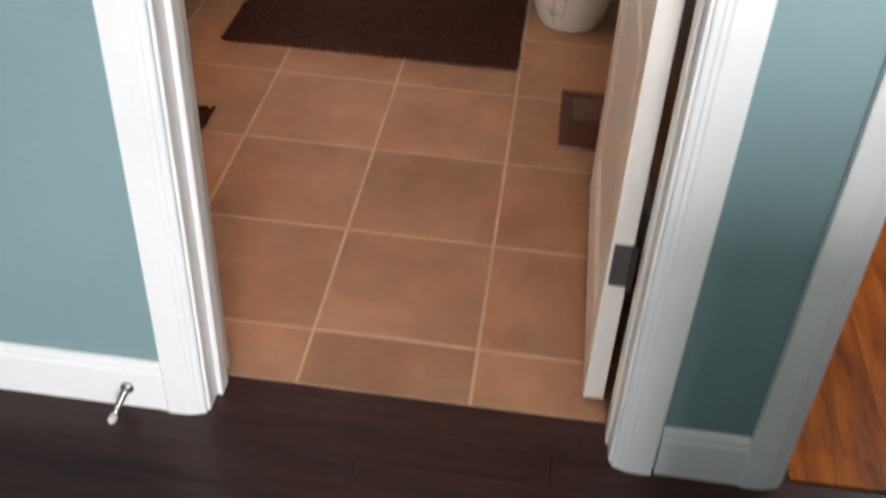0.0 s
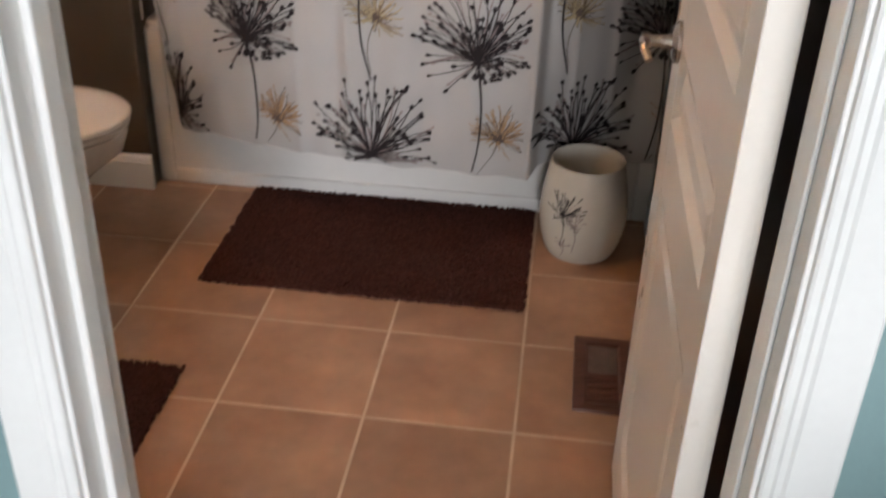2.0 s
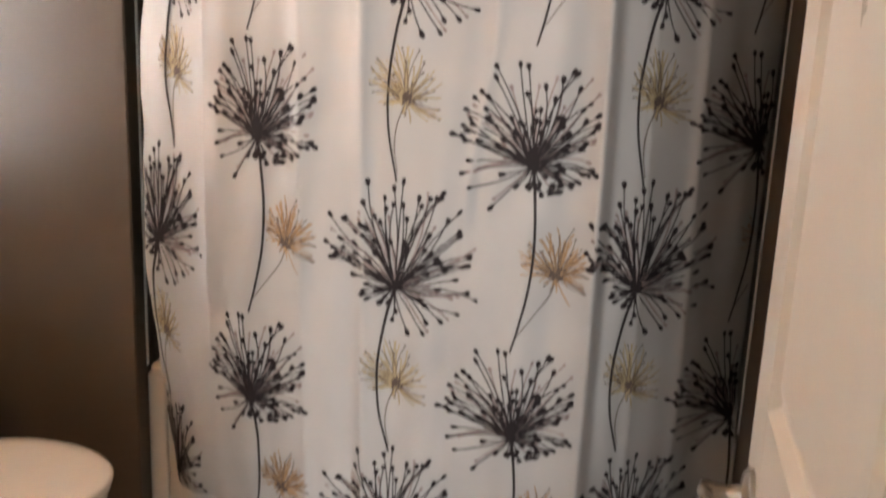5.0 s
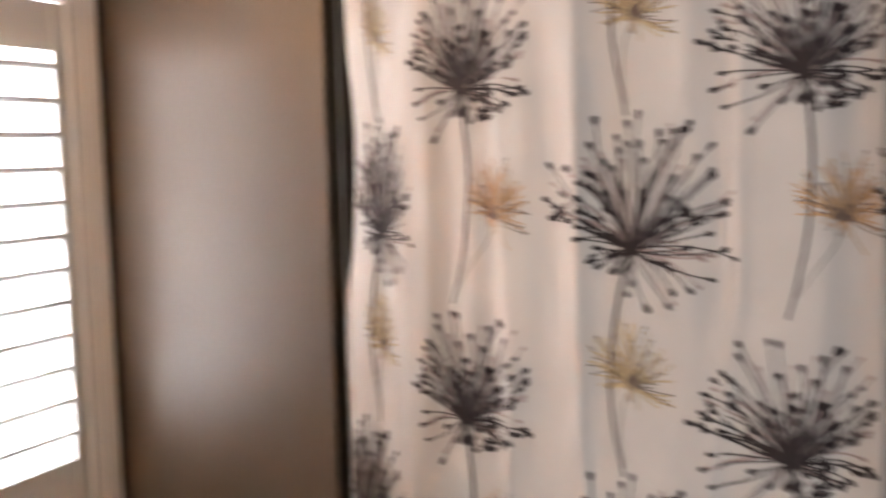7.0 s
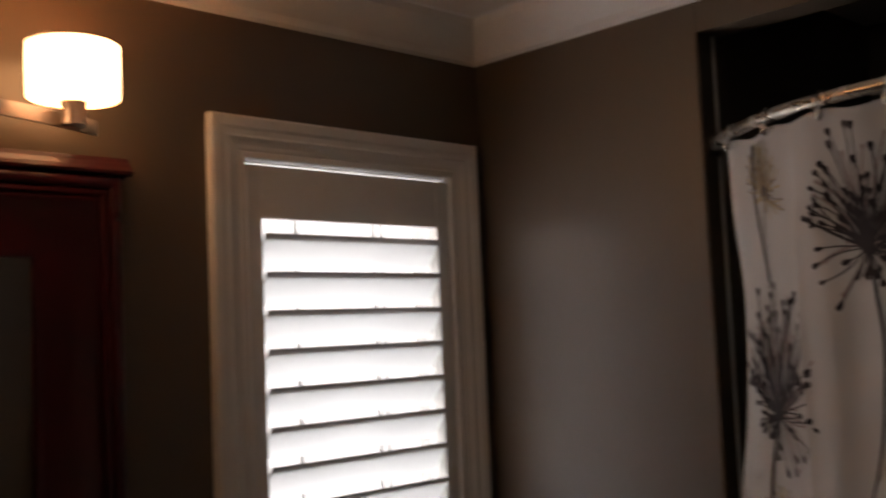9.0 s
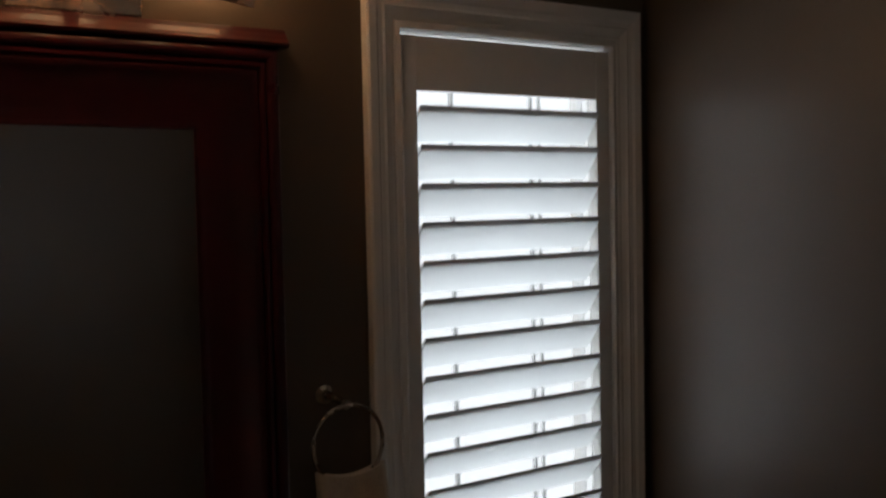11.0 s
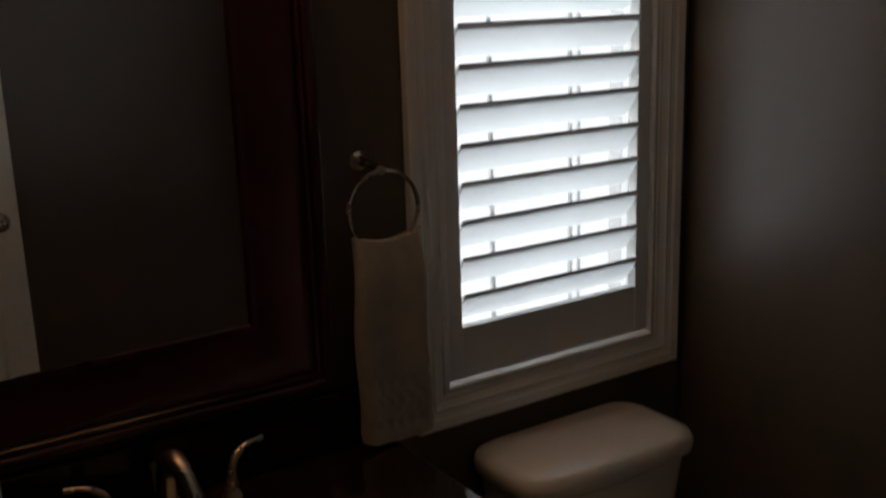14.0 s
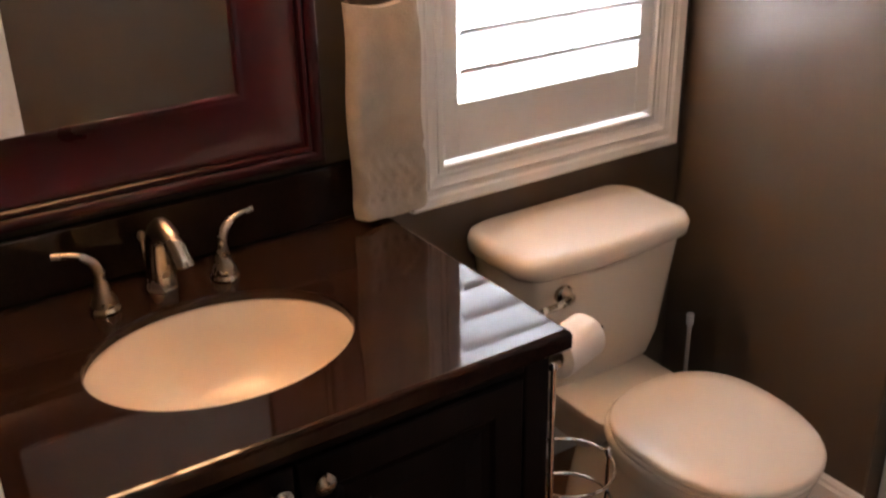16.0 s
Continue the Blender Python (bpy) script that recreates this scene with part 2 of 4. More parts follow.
# ---- plan ----
XL, XR = -1.475, 0.66        # left and right wall faces
YF = 1.80                    # far wall face beside the tub
YT = 1.85                    # front of the tub
YB = 2.62                    # back of the tub alcove
XA = -0.84                   # left side of the tub alcove
Y0, Y1 = -0.06, 0.055        # hall face and bathroom face of the door wall
ZC = 2.44                    # ceiling
DL, DR = -0.134, 0.586       # door opening
HX0, HX1, HY = -1.6, 2.6, -6.0   # hall

# ---- walls, floors and ceilings ----
bm = B()
# window wall, with its opening
WY0, WY1, WZ0, WZ1 = 1.112, 1.693, 0.853, 2.058
box(bm, XL - 0.14, XL, -0.06, WY0, 0, ZC)
box(bm, XL - 0.14, XL, WY1, YF + 0.1, 0, ZC)
box(bm, XL - 0.14, XL, WY0, WY1, 0, WZ0)
box(bm, XL - 0.14, XL, WY0, WY1, WZ1, ZC)
solid("wall_west", bm, M_WALL, "taupe painted wall with a window opening", "wall", "structure")
bm = B()
box(bm, XL, XA, YF, YF + 0.1, 0, ZC, 0.004, 1)
box(bm, XA - 0.1, XA, YF + 0.1, YB + 0.1, 0, ZC)
box(bm, XA, XR, YF, YF + 0.08, 2.283, ZC)
solid("wall_north", bm, M_WALL, "taupe painted wall beside the bathtub alcove", "wall", "structure")
bm = B()
box(bm, XA, XR + 0.1, YB, YB + 0.1, 0, ZC)
solid("wall_alcove", bm, M_WALL, "dark taupe wall behind the bathtub", "wall", "structure")
bm = B()
box(bm, XR, XR + 0.1, Y1, YB, 0, ZC)
solid("wall_east", bm, M_WALL, "taupe painted wall behind the open door", "wall", "structure")
# door wall: teal on the hall side, taupe inside
OX0, OX1 = 0.885 + 0.0, 1.66      # second doorway in the hall
ym = 0.0
for a, b, c in ((HX0, DL - 0.018, 0), (DR + 0.018, OX0, 0), (OX1, HX1, 0), (DL - 0.018, DR + 0.018, 2.05), (OX0, OX1, 2.05)):
    bm = B()
    box(bm, a, b, Y0, ym, c, ZC)
    solid("wall_hall_north", bm, M_TEAL, "teal painted hall wall beside the doorways" if c == 0 else "teal painted hall wall over a doorway", "wall", "structure")
bm = B()
for a, b in ((XL - 0.14, DL - 0.018), (DR + 0.018, XR + 0.1)):
    box(bm, a, b, ym, Y1, 0, ZC)
box(bm, DL - 0.018, DR + 0.018, ym, Y1, 2.05, ZC)
solid("wall_south", bm, M_WALL, "taupe painted wall beside the bathroom door", "wall", "structure")
bm = B()
box(bm, HX0 - 0.1, HX0, HY, Y0, 0, ZC)
solid("wall_hall_west", bm, M_TEAL, "teal painted hall wall", "wall", "structure")
# unseen side wall; its opening is made up for the oak room lamp
bm = B()
box(bm, HX1, HX1 + 0.1, HY, 0.7, 0, ZC)
box(bm, HX1, HX1 + 0.1, 1.9, 2.7, 0, ZC)
box(bm, HX1, HX1 + 0.1, 0.7, 1.9, 0, 0.8)
box(bm, HX1, HX1 + 0.1, 0.7, 1.9, 2.2, ZC)
solid("wall_hall_east", bm, M_TEAL, "unseen teal wall with an opening for the added oak room lamp", "wall", "structure")
# unseen end wall, left open where the added hall lamp shines in
bm = B()
box(bm, HX0 - 0.1, 0.5, HY - 0.1, HY, 0, ZC)
box(bm, 1.9, HX1 + 0.1, HY - 0.1, HY, 0, ZC)
box(bm, 0.5, 1.9, HY - 0.1, HY, 0, 0.8)
box(bm, 0.5, 1.9, HY - 0.1, HY, 2.3, ZC)
solid("wall_hall_south", bm, M_TEAL, "unseen teal hall wall with an opening for the added lamp", "wall", "structure")
bm = B()
box(bm, 0.80, HX1, 2.6, 2.7, 0, ZC)
solid("wall_oak_room", bm, M_TEAL, "painted wall of the room with the oak floor", "wall", "structure")
bm = B()
box(bm, HX0 - 0.1, HX1 + 0.1, HY - 0.1, YB + 0.1, ZC, ZC + 0.1)
solid("ceiling", bm, M_CEIL, "off-white painted ceiling", "ceiling", "structure")

# unseen low block behind the camera, added to shade the lower hall wall
bm = B()
box(bm, 0.66, HX1, -1.36, -1.26, 0, 0.86, 0.004, 1)
solid("hall_shade_block", bm, M_TEAL, "unseen low block added to shade the foot of the hall wall", "wall", "structure")

# crown moulding along the bathroom walls
CR = [(0.0, 0.0), (0.012, 0.006), (0.018, 0.02), (0.05, 0.055), (0.07, 0.075), (0.075, 0.092), (0.085, 0.094)]
bm = B()
rows = []
for d, h in CR:
    z = ZC - 0.094 + h
    pts = [(XR - d, Y1 + d, z), (XL + d, Y1 + d, z), (XL + d, YF - d, z), (XR - d, YF - d, z)]
    rows.append([bm.verts.new(p) for p in pts])
for a, b in zip(rows, rows[1:]):
    for i in range(4):
        bm.faces.new((a[i], a[(i + 1) % 4], b[(i + 1) % 4], b[i]))
solid("crown_moulding", bm, M_TRIM, "white painted crown moulding under the ceiling", "moulding", "structure")

# baseboards
BASE = [(0, 0), (0.014, 0), (0.014, 0.03), (0.013, 0.085), (0.009, 0.092), (0.009, 0.1), (0.004, 0.108), (0, 0.11)]


def baseboard(name, a, b, normal, ends=True, h=1.0):
    a, b, nrm = Vector((*a, 0)), Vector((*b, 0)), Vector((*normal, 0))
    bm = B()
    loft(bm, [[p + nrm * d + Vector((0, 0, z * h)) for d, z in BASE] for p in (a, b)])
    return solid(name, bm, M_TRIM, "white painted wooden baseboard", "baseboard", "structure")


baseboard("baseboard_north", (XL, YF), (XA + 0.004, YF), (0, -1))
baseboard("baseboard_east", (XR, Y1), (XR, YT - 0.005), (-1, 0))
baseboard("baseboard_west", (XL, 0.96), (XL, YF), (1, 0))
baseboard("baseboard_hall_west_part", (HX0, Y0), (DL - 0.074, Y0), (0, -1))
baseboard("baseboard_hall_middle", (DR + 0.08, Y0), (0.812, Y0), (0, -1))

# floors: base slabs, then tiles and planks as pieces at the end of the file
bm = B()
box(bm, XL - 0.1, XR + 0.1, 0.030, YB, -0.08, -0.0012)
bath_floor = solid("floor_bathroom", bm, M_GROUT, "tan ceramic tile floor with sandy grout lines", "floor", "structure")
bm = B()
box(bm, HX0, XR + 0.1, HY, 0.030, -0.08, -0.004)
box(bm, XR + 0.1, HX1, HY, 0.014, -0.08, -0.004)
hall_floor = solid("floor_hall", bm, M_GAP, "dark walnut stained plank floor", "floor", "structure")
bm = B()
box(bm, XR + 0.1, HX1, 0.014, 2.6, -0.08, -0.003)
oak_floor = solid("floor_oak", bm, M_GAP, "orange stained oak plank floor of the next room", "floor", "structure")

# door frames: casing both sides, jamb lining and stops
CAS = [(0, 0), (0, 0.0165), (0.003, 0.0185), (0.030, 0.0180), (0.046, 0.0170), (0.050, 0.0145), (0.056, 0.0140), (0.059, 0.0115), (0.066, 0.0105), (0.069, 0.0085), (0.070, 0.0)]


def door_frame(name, x0, x1, label, inner=True):
    top = thing(name, label, "door frame", kind="structure")
    bm = B()
    sweep_frame(bm, x0 - 0.075, x1 + 0.075, 0, 2.035 + 0.075, CAS, lambda u, v, h: (u, Y0 - h, v), "lrt")
    part("casing", bm, M_TRIM, top)
    if inner:
        bm = B()
        sweep_frame(bm, x0 - 0.075, x1 + 0.075, 0, 2.035 + 0.075, CAS, lambda u, v, h: (u, Y1 + h, v), "lrt")
        part("casing", bm, M_TRIM, top)
    for a, b in ((x0 - 0.018, x0), (x1, x1 + 0.018)):
        bm = B()
        box(bm, a, b, Y0 - 0.001, Y1 + 0.001, 0, 2.035, 0.0015, 1)
        part("jamb", bm, M_TRIM, top)
    bm = B()
    box(bm, x0, x1, Y0 - 0.001, Y1 + 0.001, 2.035, 2.05)
    part("head_jamb", bm, M_TRIM, top)
    for a, b in ((x0, x0 + 0.011), (x1 - 0.006, x1)):
        bm = B()
        box(bm, a, b, -0.022, 0.014, 0.0, 2.03, 0.003, 2)
        part("door_stop_strip", bm, M_TRIM, top)
    return top


door_frame("door_frame_bathroom", DL, DR, "white painted moulded door casing and jambs of the bathroom")
door_frame("door_frame_oak_room", OX0 + 0.002, OX1 - 0.018, "white painted door casing beside the oak floored room", inner=False)

# ---- bathroom door, standing open ----
door = thing("door_bathroom", "white painted panelled door standing wide open into the bathroom", "door", at=(0.558, 0.42, 0.008))
DY0, DY1, DXF, DXB = 0.080, 0.762, 0.537, 0.5745
ox, oy, oz = door.location
bm = B()
panels_z = ((0.14, 0.692), (0.812, 0.932), (1.052, 1.90))
panels_y = ((0.160, DY1 - 0.100),)
box(bm, DXF + 0.0135 - ox, DXB - 0.0135 - ox, DY0 + 0.002 - oy, DY1 - 0.002 - oy, 0.002, 2.018)
part("core", bm, M_DOOR, door)
rails = [(DY0, 0.160, 0, 2.02), (DY1 - 0.100, DY1, 0, 2.02)]
for a, b, c, d in rails:
    bm = B()
    box(bm, DXF - ox, DXB - ox, a - oy, b - oy, c, d, 0.0015, 1)
    part("stile", bm, M_DOOR, door)
for c, d in ((0, 0.14), (0.692, 0.812), (0.932, 1.052), (1.90, 2.02)):
    for a, b in panels_y:
        bm = B()
        box(bm, DXF + 0.0005 - ox, DXB - 0.0005 - ox, a - 0.001 - oy, b + 0.001 - oy, c + 0.001, d - 0.001)
        part("rail", bm, M_DOOR, door)
for y0, y1 in panels_y:
    for z0, z1 in panels_z:
        for side in (0, 1):
            bm = B()
            base, sg = (DXF, 1) if side == 0 else (DXB, -1)
            prof = [(0, 0.0), (0.003, 0.003), (0.012, 0.0125), (0.018, 0.0125), (0.049, 0.003), (0.052, 0.003)]
            sweep_frame(bm, y0 - oy, y1 - oy, z0, z1, prof, lambda u, v, h: (base + sg * h - ox, u, v))
            d = 0.052
            bm.faces.new([bm.verts.new((base + sg * 0.003 - ox, u, v)) for u, v in ((y0 + d - oy, z0 + d), (y1 - d - oy, z0 + d), (y1 - d - oy, z1 - d), (y0 + d - oy, z1 - d))])
            part("panel", bm, M_DOOR, door)
for z in (0.325, 1.80):
    bm = B()
    box(bm, DXF + 0.006 - ox, DXB - ox, DY0 - 0.002 - oy, DY0 + 0.001 - oy, z - 0.045, z + 0.045, 0.001, 1)
    lathe(bm, [(0.006, -0.047), (0.006, 0.047)], (DXB + 0.004 - ox, DY0 - 0.006 - oy, z), 12)
    for k in (-0.028, 0.0, 0.028):
        lathe(bm, [(0.004, -0.004), (0.003, -0.0035)], (0.018 + DXF - ox, DY0 - oy, z + k), 8, 'y')
    part("hinge", bm, M_BRONZE, door, "dark steel butt hinge")
for side in (0, 1):
    bm = B()
    sg = -1 if side == 0 else 1
    xf = (DXF if side == 0 else DXB) - ox
    hy, hz = 0.697 - oy, 0.928
    lathe(bm, [(0.0, 0), (0.033, 0), (0.033, sg * 0.006), (0.026, sg * 0.011), (0.012, sg * 0.013), (0.0105, sg * 0.045), (0.013, sg * 0.05), (0.013, sg * 0.06), (0.0, sg * 0.062)], (xf, hy, hz), 24, 'x', cap=False)
    lever = bez([(xf + sg * 0.054, hy + 0.004, hz), (xf + sg * 0.055, hy - 0.025, hz + 0.001), (xf + sg * 0.053, hy - 0.038, hz - 0.007), (xf + sg * 0.048, hy - 0.050, hz - 0.016)], 5)
    tube(bm, lever, [0.009] * 4 + [0.0082] * 4 + [0.0072] * 4 + [0.0065] * 4, 10)
    part("lever_handle", bm, M_NICKEL, door, "brushed nickel lever handle on a round rose", True)

# spring door stop on the hall baseboard
stop = thing("door_stop", "spring door stop with a white tip on the hall baseboard", "door stop", at=(-0.278, -0.075, 0.05))
bm = B()
lathe(bm, [(0.0, 0), (0.012, 0), (0.012, -0.004), (0.006, -0.01), (0.0, -0.01)], (0, 0, 0), 16, 'y', cap=False)
part("mount", bm, M_NICKEL, stop, "", True)
bm = B()
pts = []
for k in range(121):
    a = k * 0.9
    y = -0.008 - 0.052 * k / 120
    pts.append((0.0052 * math.cos(a) - 0.004 * k / 120, y, 0.0052 * math.sin(a) - 0.012 * (k / 120) ** 1.5))
tube(bm, pts, 0.0014, 5)
part("spring", bm, M_NICKEL, stop, "", True)
bm = B()
lathe(bm, [(0.0, 0.0), (0.007, -0.001), (0.0075, -0.012), (0.004, -0.016), (0, -0.016)], (-0.004, -0.058, -0.012), 14, 'y', cap=False)
part("tip", bm, M_RUBBER, stop, "white rubber tip", True)

# ---- window with plantation shutter ----
win = thing("window_1", "white framed window with a closed-in plantation shutter", "window", kind="structure", at=(XL, 1.403, 0.78))
wx, wy, wz = win.location
CY0, CY1, CZ0, CZ1 = 1.033, 1.773, 0.768, 2.142


def wpl(u, v, h):
    return (XL + h - wx, u - wy, v - wz)


bm = B()
WCAS = [(0, 0), (0, 0.020), (0.005, 0.023), (0.022, 0.021), (0.028, 0.017), (0.038, 0.016), (0.043, 0.018), (0.049, 0.014), (0.058, 0.010), (0.065, 0.009), (0.070, 0.006), (0.072, 0.0)]
sweep_frame(bm, CY0, CY1, CZ0, CZ1, WCAS, wpl)
part("casing", bm, M_TRIM, win)
bm = B()
sweep_frame(bm, CY0 + 0.067, CY1 - 0.067, CZ0 + 0.067, CZ1 - 0.067, [(0, 0.003), (0.004, 0.010), (0.014, 0.012), (0.017, 0.008), (0.019, -0.012)], wpl)
part("shutter_frame", bm, M_TRIM, win)
# shutter panel
PY0, PY1, PZ0, PZ1 = 1.1225, 1.6835, 0.8628, 2.0475
GY0, GY1, GZ0, GZ1 = 1.157, 1.645, 0.973, 1.938
bm = B()
box(bm, -0.022, 0.004, PY0 - wy, GY0 - wy, PZ0 - wz, PZ1 - wz, 0.002, 2)
shutter = part("shutter_panel", bm, M_TRIM, win, "white shutter panel with tilted louvers")
for a, b, c, d in ((GY1, PY1, PZ0, PZ1),):
    bm = B()
    box(bm, -0.022, 0.004, a - wy, b - wy, c - wz, d - wz, 0.002, 2)
    part("stile", bm, M_TRIM, shutter)
for c, d in ((PZ0, GZ0), (GZ1, PZ1)):
    bm = B()
    box(bm, -0.021, 0.003, GY0 - wy, GY1 - wy, c - wz, d - wz, 0.0015, 1)
    part("rail", bm, M_TRIM, shutter)
LOUVER_TILT = 53
bm = B()
ring = []
for k in range(32):
    a = 2 * math.pi * k / 32
    ring.append((0.0445 * math.cos(a), 0.0048 * math.sin(a)))
t = radians(-LOUVER_TILT)
rot = [(u * math.cos(t) + v * math.sin(t), -u * math.sin(t) + v * math.cos(t)) for u, v in ring]
loft(bm, [[(u, y, v) for u, v in rot] for y in (GY0 - wy + 0.002, GY1 - wy - 0.002)])
bm.faces.ensure_lookup_table()
lips = [i for i, f in enumerate(bm.faces) if all(v.co.x * math.cos(t) - v.co.z * math.sin(t) > 0.029 for v in f.verts)]
louver_mesh = mesh_of("louver", bm, M_LOUVER, True, 60)
# the inner lip gets an opaque material, to draw its shaded dark line
louver_mesh.materials.append(M_VINYL)
for i in lips:
    louver_mesh.polygons[i].material_index = 1
for k in range(12):
    lo = new("louver", louver_mesh)
    lo.parent = shutter
    lo.location = (-0.013, 0, 1.904 - 0.0315 - 0.0782 * k - wz)
# sash behind the shutter
bm = B()
sweep_frame(bm, WY0, WY1, WZ0, WZ1, [(0, -0.06), (0.016, -0.06), (0.016, -0.10), (0.0, -0.10)], wpl)
part("sash", bm, M_VINYL, win)
for y, h in ((1.305, 0.005), (1.527, 0.004), (1.552, 0.003)):
    bm = B()
    box(bm, -0.098, -0.088, y - h - wy, y + h - wy, WZ0 + 0.016 - wz, WZ1 - 0.016 - wz)
    part("glazing_bar", bm, M_VINYL, win)
bm = B()
box(bm, -0.084, -0.080, WY0 + 0.016 - wy, WY1 - 0.016 - wy, WZ0 + 0.016 - wz, WZ1 - 0.016 - wz)
pane = part("pane", bm, M_GLASS, win)
pane.visible_shadow = False
bm = B()
box(bm, -0.139, -0.001, WY0 - wy + 0.0, WY0 + 0.006 - wy, WZ0 - wz, WZ1 - wz)
part("reveal", bm, M_TRIM, win)
bm = B()
box(bm, -0.139, -0.001, WY1 - 0.006 - wy, WY1 - wy, WZ0 - wz, WZ1 - wz)
part("reveal", bm, M_TRIM, win)

for c, d in ((WZ0, WZ0 + 0.004), (WZ1 - 0.004, WZ1)):
    bm = B()
    box(bm, -0.139, -0.013, WY0 + 0.007 - wy, WY1 - 0.007 - wy, c - wz, d - wz)
    part("reveal", bm, M_TRIM, win)

# ---- bathtub ----
tub = thing("bathtub", "white acrylic alcove bathtub with a panelled apron", "bathtub", at=((XA + XR) / 2, YT + 0.38, 0))
tx, ty, _ = tub.location
TX0, TX1, TY1, TZ = XA + 0.002, XR - 0.002, YB - 0.002, 0.51


def sup(cx, cy, a, b, z, n, e=2.6):
    out = []
    for k in range(n):
        t = 2 * math.pi * k / n
        c, s = math.cos(t), math.sin(t)
        out.append((cx + a * math.copysign(abs(c) ** (2 / e), c), cy + b * math.copysign(abs(s) ** (2 / e), s), z))
    return out


bm = B()
hx, hy = (TX1 - TX0) / 2, (TY1 - YT) / 2
rings = [sup(0, 0, hx, hy, TZ - 0.02, 48, 40), sup(0, 0, hx - 0.002, hy - 0.002, TZ - 0.004, 48, 40), sup(0, 0, hx - 0.006, hy - 0.006, TZ, 48, 40),
         sup(0, 0, hx - 0.07, hy - 0.075, TZ, 48, 5), sup(0, 0, hx - 0.085, hy - 0.09, TZ - 0.02, 48, 5), sup(0, 0, hx - 0.13, hy - 0.12, 0.2, 48, 4), sup(0, 0, hx - 0.22, hy - 0.18, 0.11, 48, 3)]
loft(bm, rings, cap=False)
bm.faces.new([bm.verts.new(p) for p in sup(0, 0, hx - 0.22, hy - 0.18, 0.11, 48, 3)])
part("basin", bm, M_TUB, tub, "", True)
bm = B()
box(bm, TX0 - tx, TX1 - tx, YT + 0.012 - ty, YT + 0.03 - ty, 0.0, TZ - 0.02)
part("apron", bm, M_TUB, tub)
for a, b, c, d in ((TX0, TX0 + 0.05, 0, TZ - 0.02), (TX1 - 0.05, TX1, 0, TZ - 0.02)):
    bm = B()
    box(bm, a - tx, b - tx, YT - ty, YT + 0.02 - ty, c, d, 0.006, 3)
    part("apron_border", bm, M_TUB, tub)
bm = B()
box(bm, TX0 + 0.05 - tx, TX1 - 0.05 - tx, YT - ty, YT + 0.02 - ty, 0.0, 0.045, 0.006, 3)
part("apron_border", bm, M_TUB, tub)
for x, sg in ((XA, 1), (XR, -1)):
    bm = B()
    box(bm, min(x, x + sg * 0.005), max(x, x + sg * 0.005), YT + 0.002, YT + 0.011, TZ, 2.283, 0.002, 2)
    solid("surround_trim", bm, M_TRIM, "thin pale trim strip edging the tub surround", "trim", "structure")

# ---- shower rod, curtain and rings ----
RODZ = 2.05
XM, HW = (XA + XR) / 2, (XR - XA) / 2


def rod_y(x):
    u = min(1.0, abs((x - XM) / HW))
    return 1.84 - 0.27 * (1 - u ** 3.4)


def smooth(a, b, x):
    t = max(0.0, min(1.0, (x - a) / (b - a)))
    return t * t * (3 - 2 * t)


def along(table, x):
    """Straight-line reading of a short table of (place, value)."""
    if x <= table[0][0]:
        return table[0][1]
    for (a, p), (b, q) in zip(table, table[1:]):
        if x <= b:
            return p + (q - p) * (x - a) / (b - a)
    return table[-1][1]


def fold(x, at, width, depth):
    """A crease: a sharp ridge that falls away softly on one side."""
    d = (x - at) / width
    return -depth * (math.exp(-d * d * 6) if d < 0 else math.exp(-d * 2.2))


def cloth(x, z):
    """Where the curtain hangs, with its folds."""
    low = 1 - z / RODZ
    hang = smooth(0.0, 0.3, RODZ - z)
    y = rod_y(x) + 0.004
    y += 0.10 * max(0.0, 1 - z / 1.1) ** 2
    y += 0.050 * smooth(0.29, 0.36, x) * smooth(0.60, 0.32, z)
    step = 0.302 + 0.010 * math.sin(1.7 * z)
    y += smooth(step - 0.012, step + 0.016, x) * (0.036 + 0.022 * low) * hang
    y += fold(x, step - 0.012, -0.05, 0.022) * hang
    y += fold(x, 0.395 + 0.008 * math.sin(3 * z), 0.035, 0.016) * hang
    y += fold(x, 0.50 + 0.010 * math.sin(2.1 * z + 1), 0.045, 0.022) * hang
    y += (1 - smooth(-0.575, -0.560, x)) * 0.020 * hang * smooth(0.5, 0.9, z)
    y += fold(x, -0.562, 0.06, 0.020) * hang * smooth(0.4, 0.9, z)
    y += fold(x, -0.19 + 0.006 * math.sin(2.6 * z), 0.055, 0.019) * hang
    y += fold(x, -0.335 + 0.012 * math.sin(1.9 * z + 0.5), 0.05, 0.013) * hang
    y += fold(x, 0.025 + 0.05 * smooth(1.0, 1.5, z), -0.05, 0.017) * hang * smooth(0.75, 1.2, z)
    amp = 0.004 + 0.006 * abs(math.sin(3.1 * x + 0.7))
    ph = 26 * x + 1.3 * math.sin(4.0 * x) + 0.5 * math.sin(2.2 * z + 3 * x)
    y += amp * math.sin(ph) * (0.55 + 0.45 * z / RODZ)
    y += 0.0035 * math.sin(61 * x + 2 * math.sin(3 * z))
    y += 0.003 * math.sin(38 * (z - 0.5 * x)) * math.sin(7 * x + 3 * z) ** 2
    y += 0.016 * math.sin(9 * (x + 0.55 * z)) * math.exp(-((x - 0.02) / 0.20) ** 2) * math.exp(-((z - 1.15) / 0.40) ** 2)
    return min(y, YT - 0.012) if z < 0.6 else y


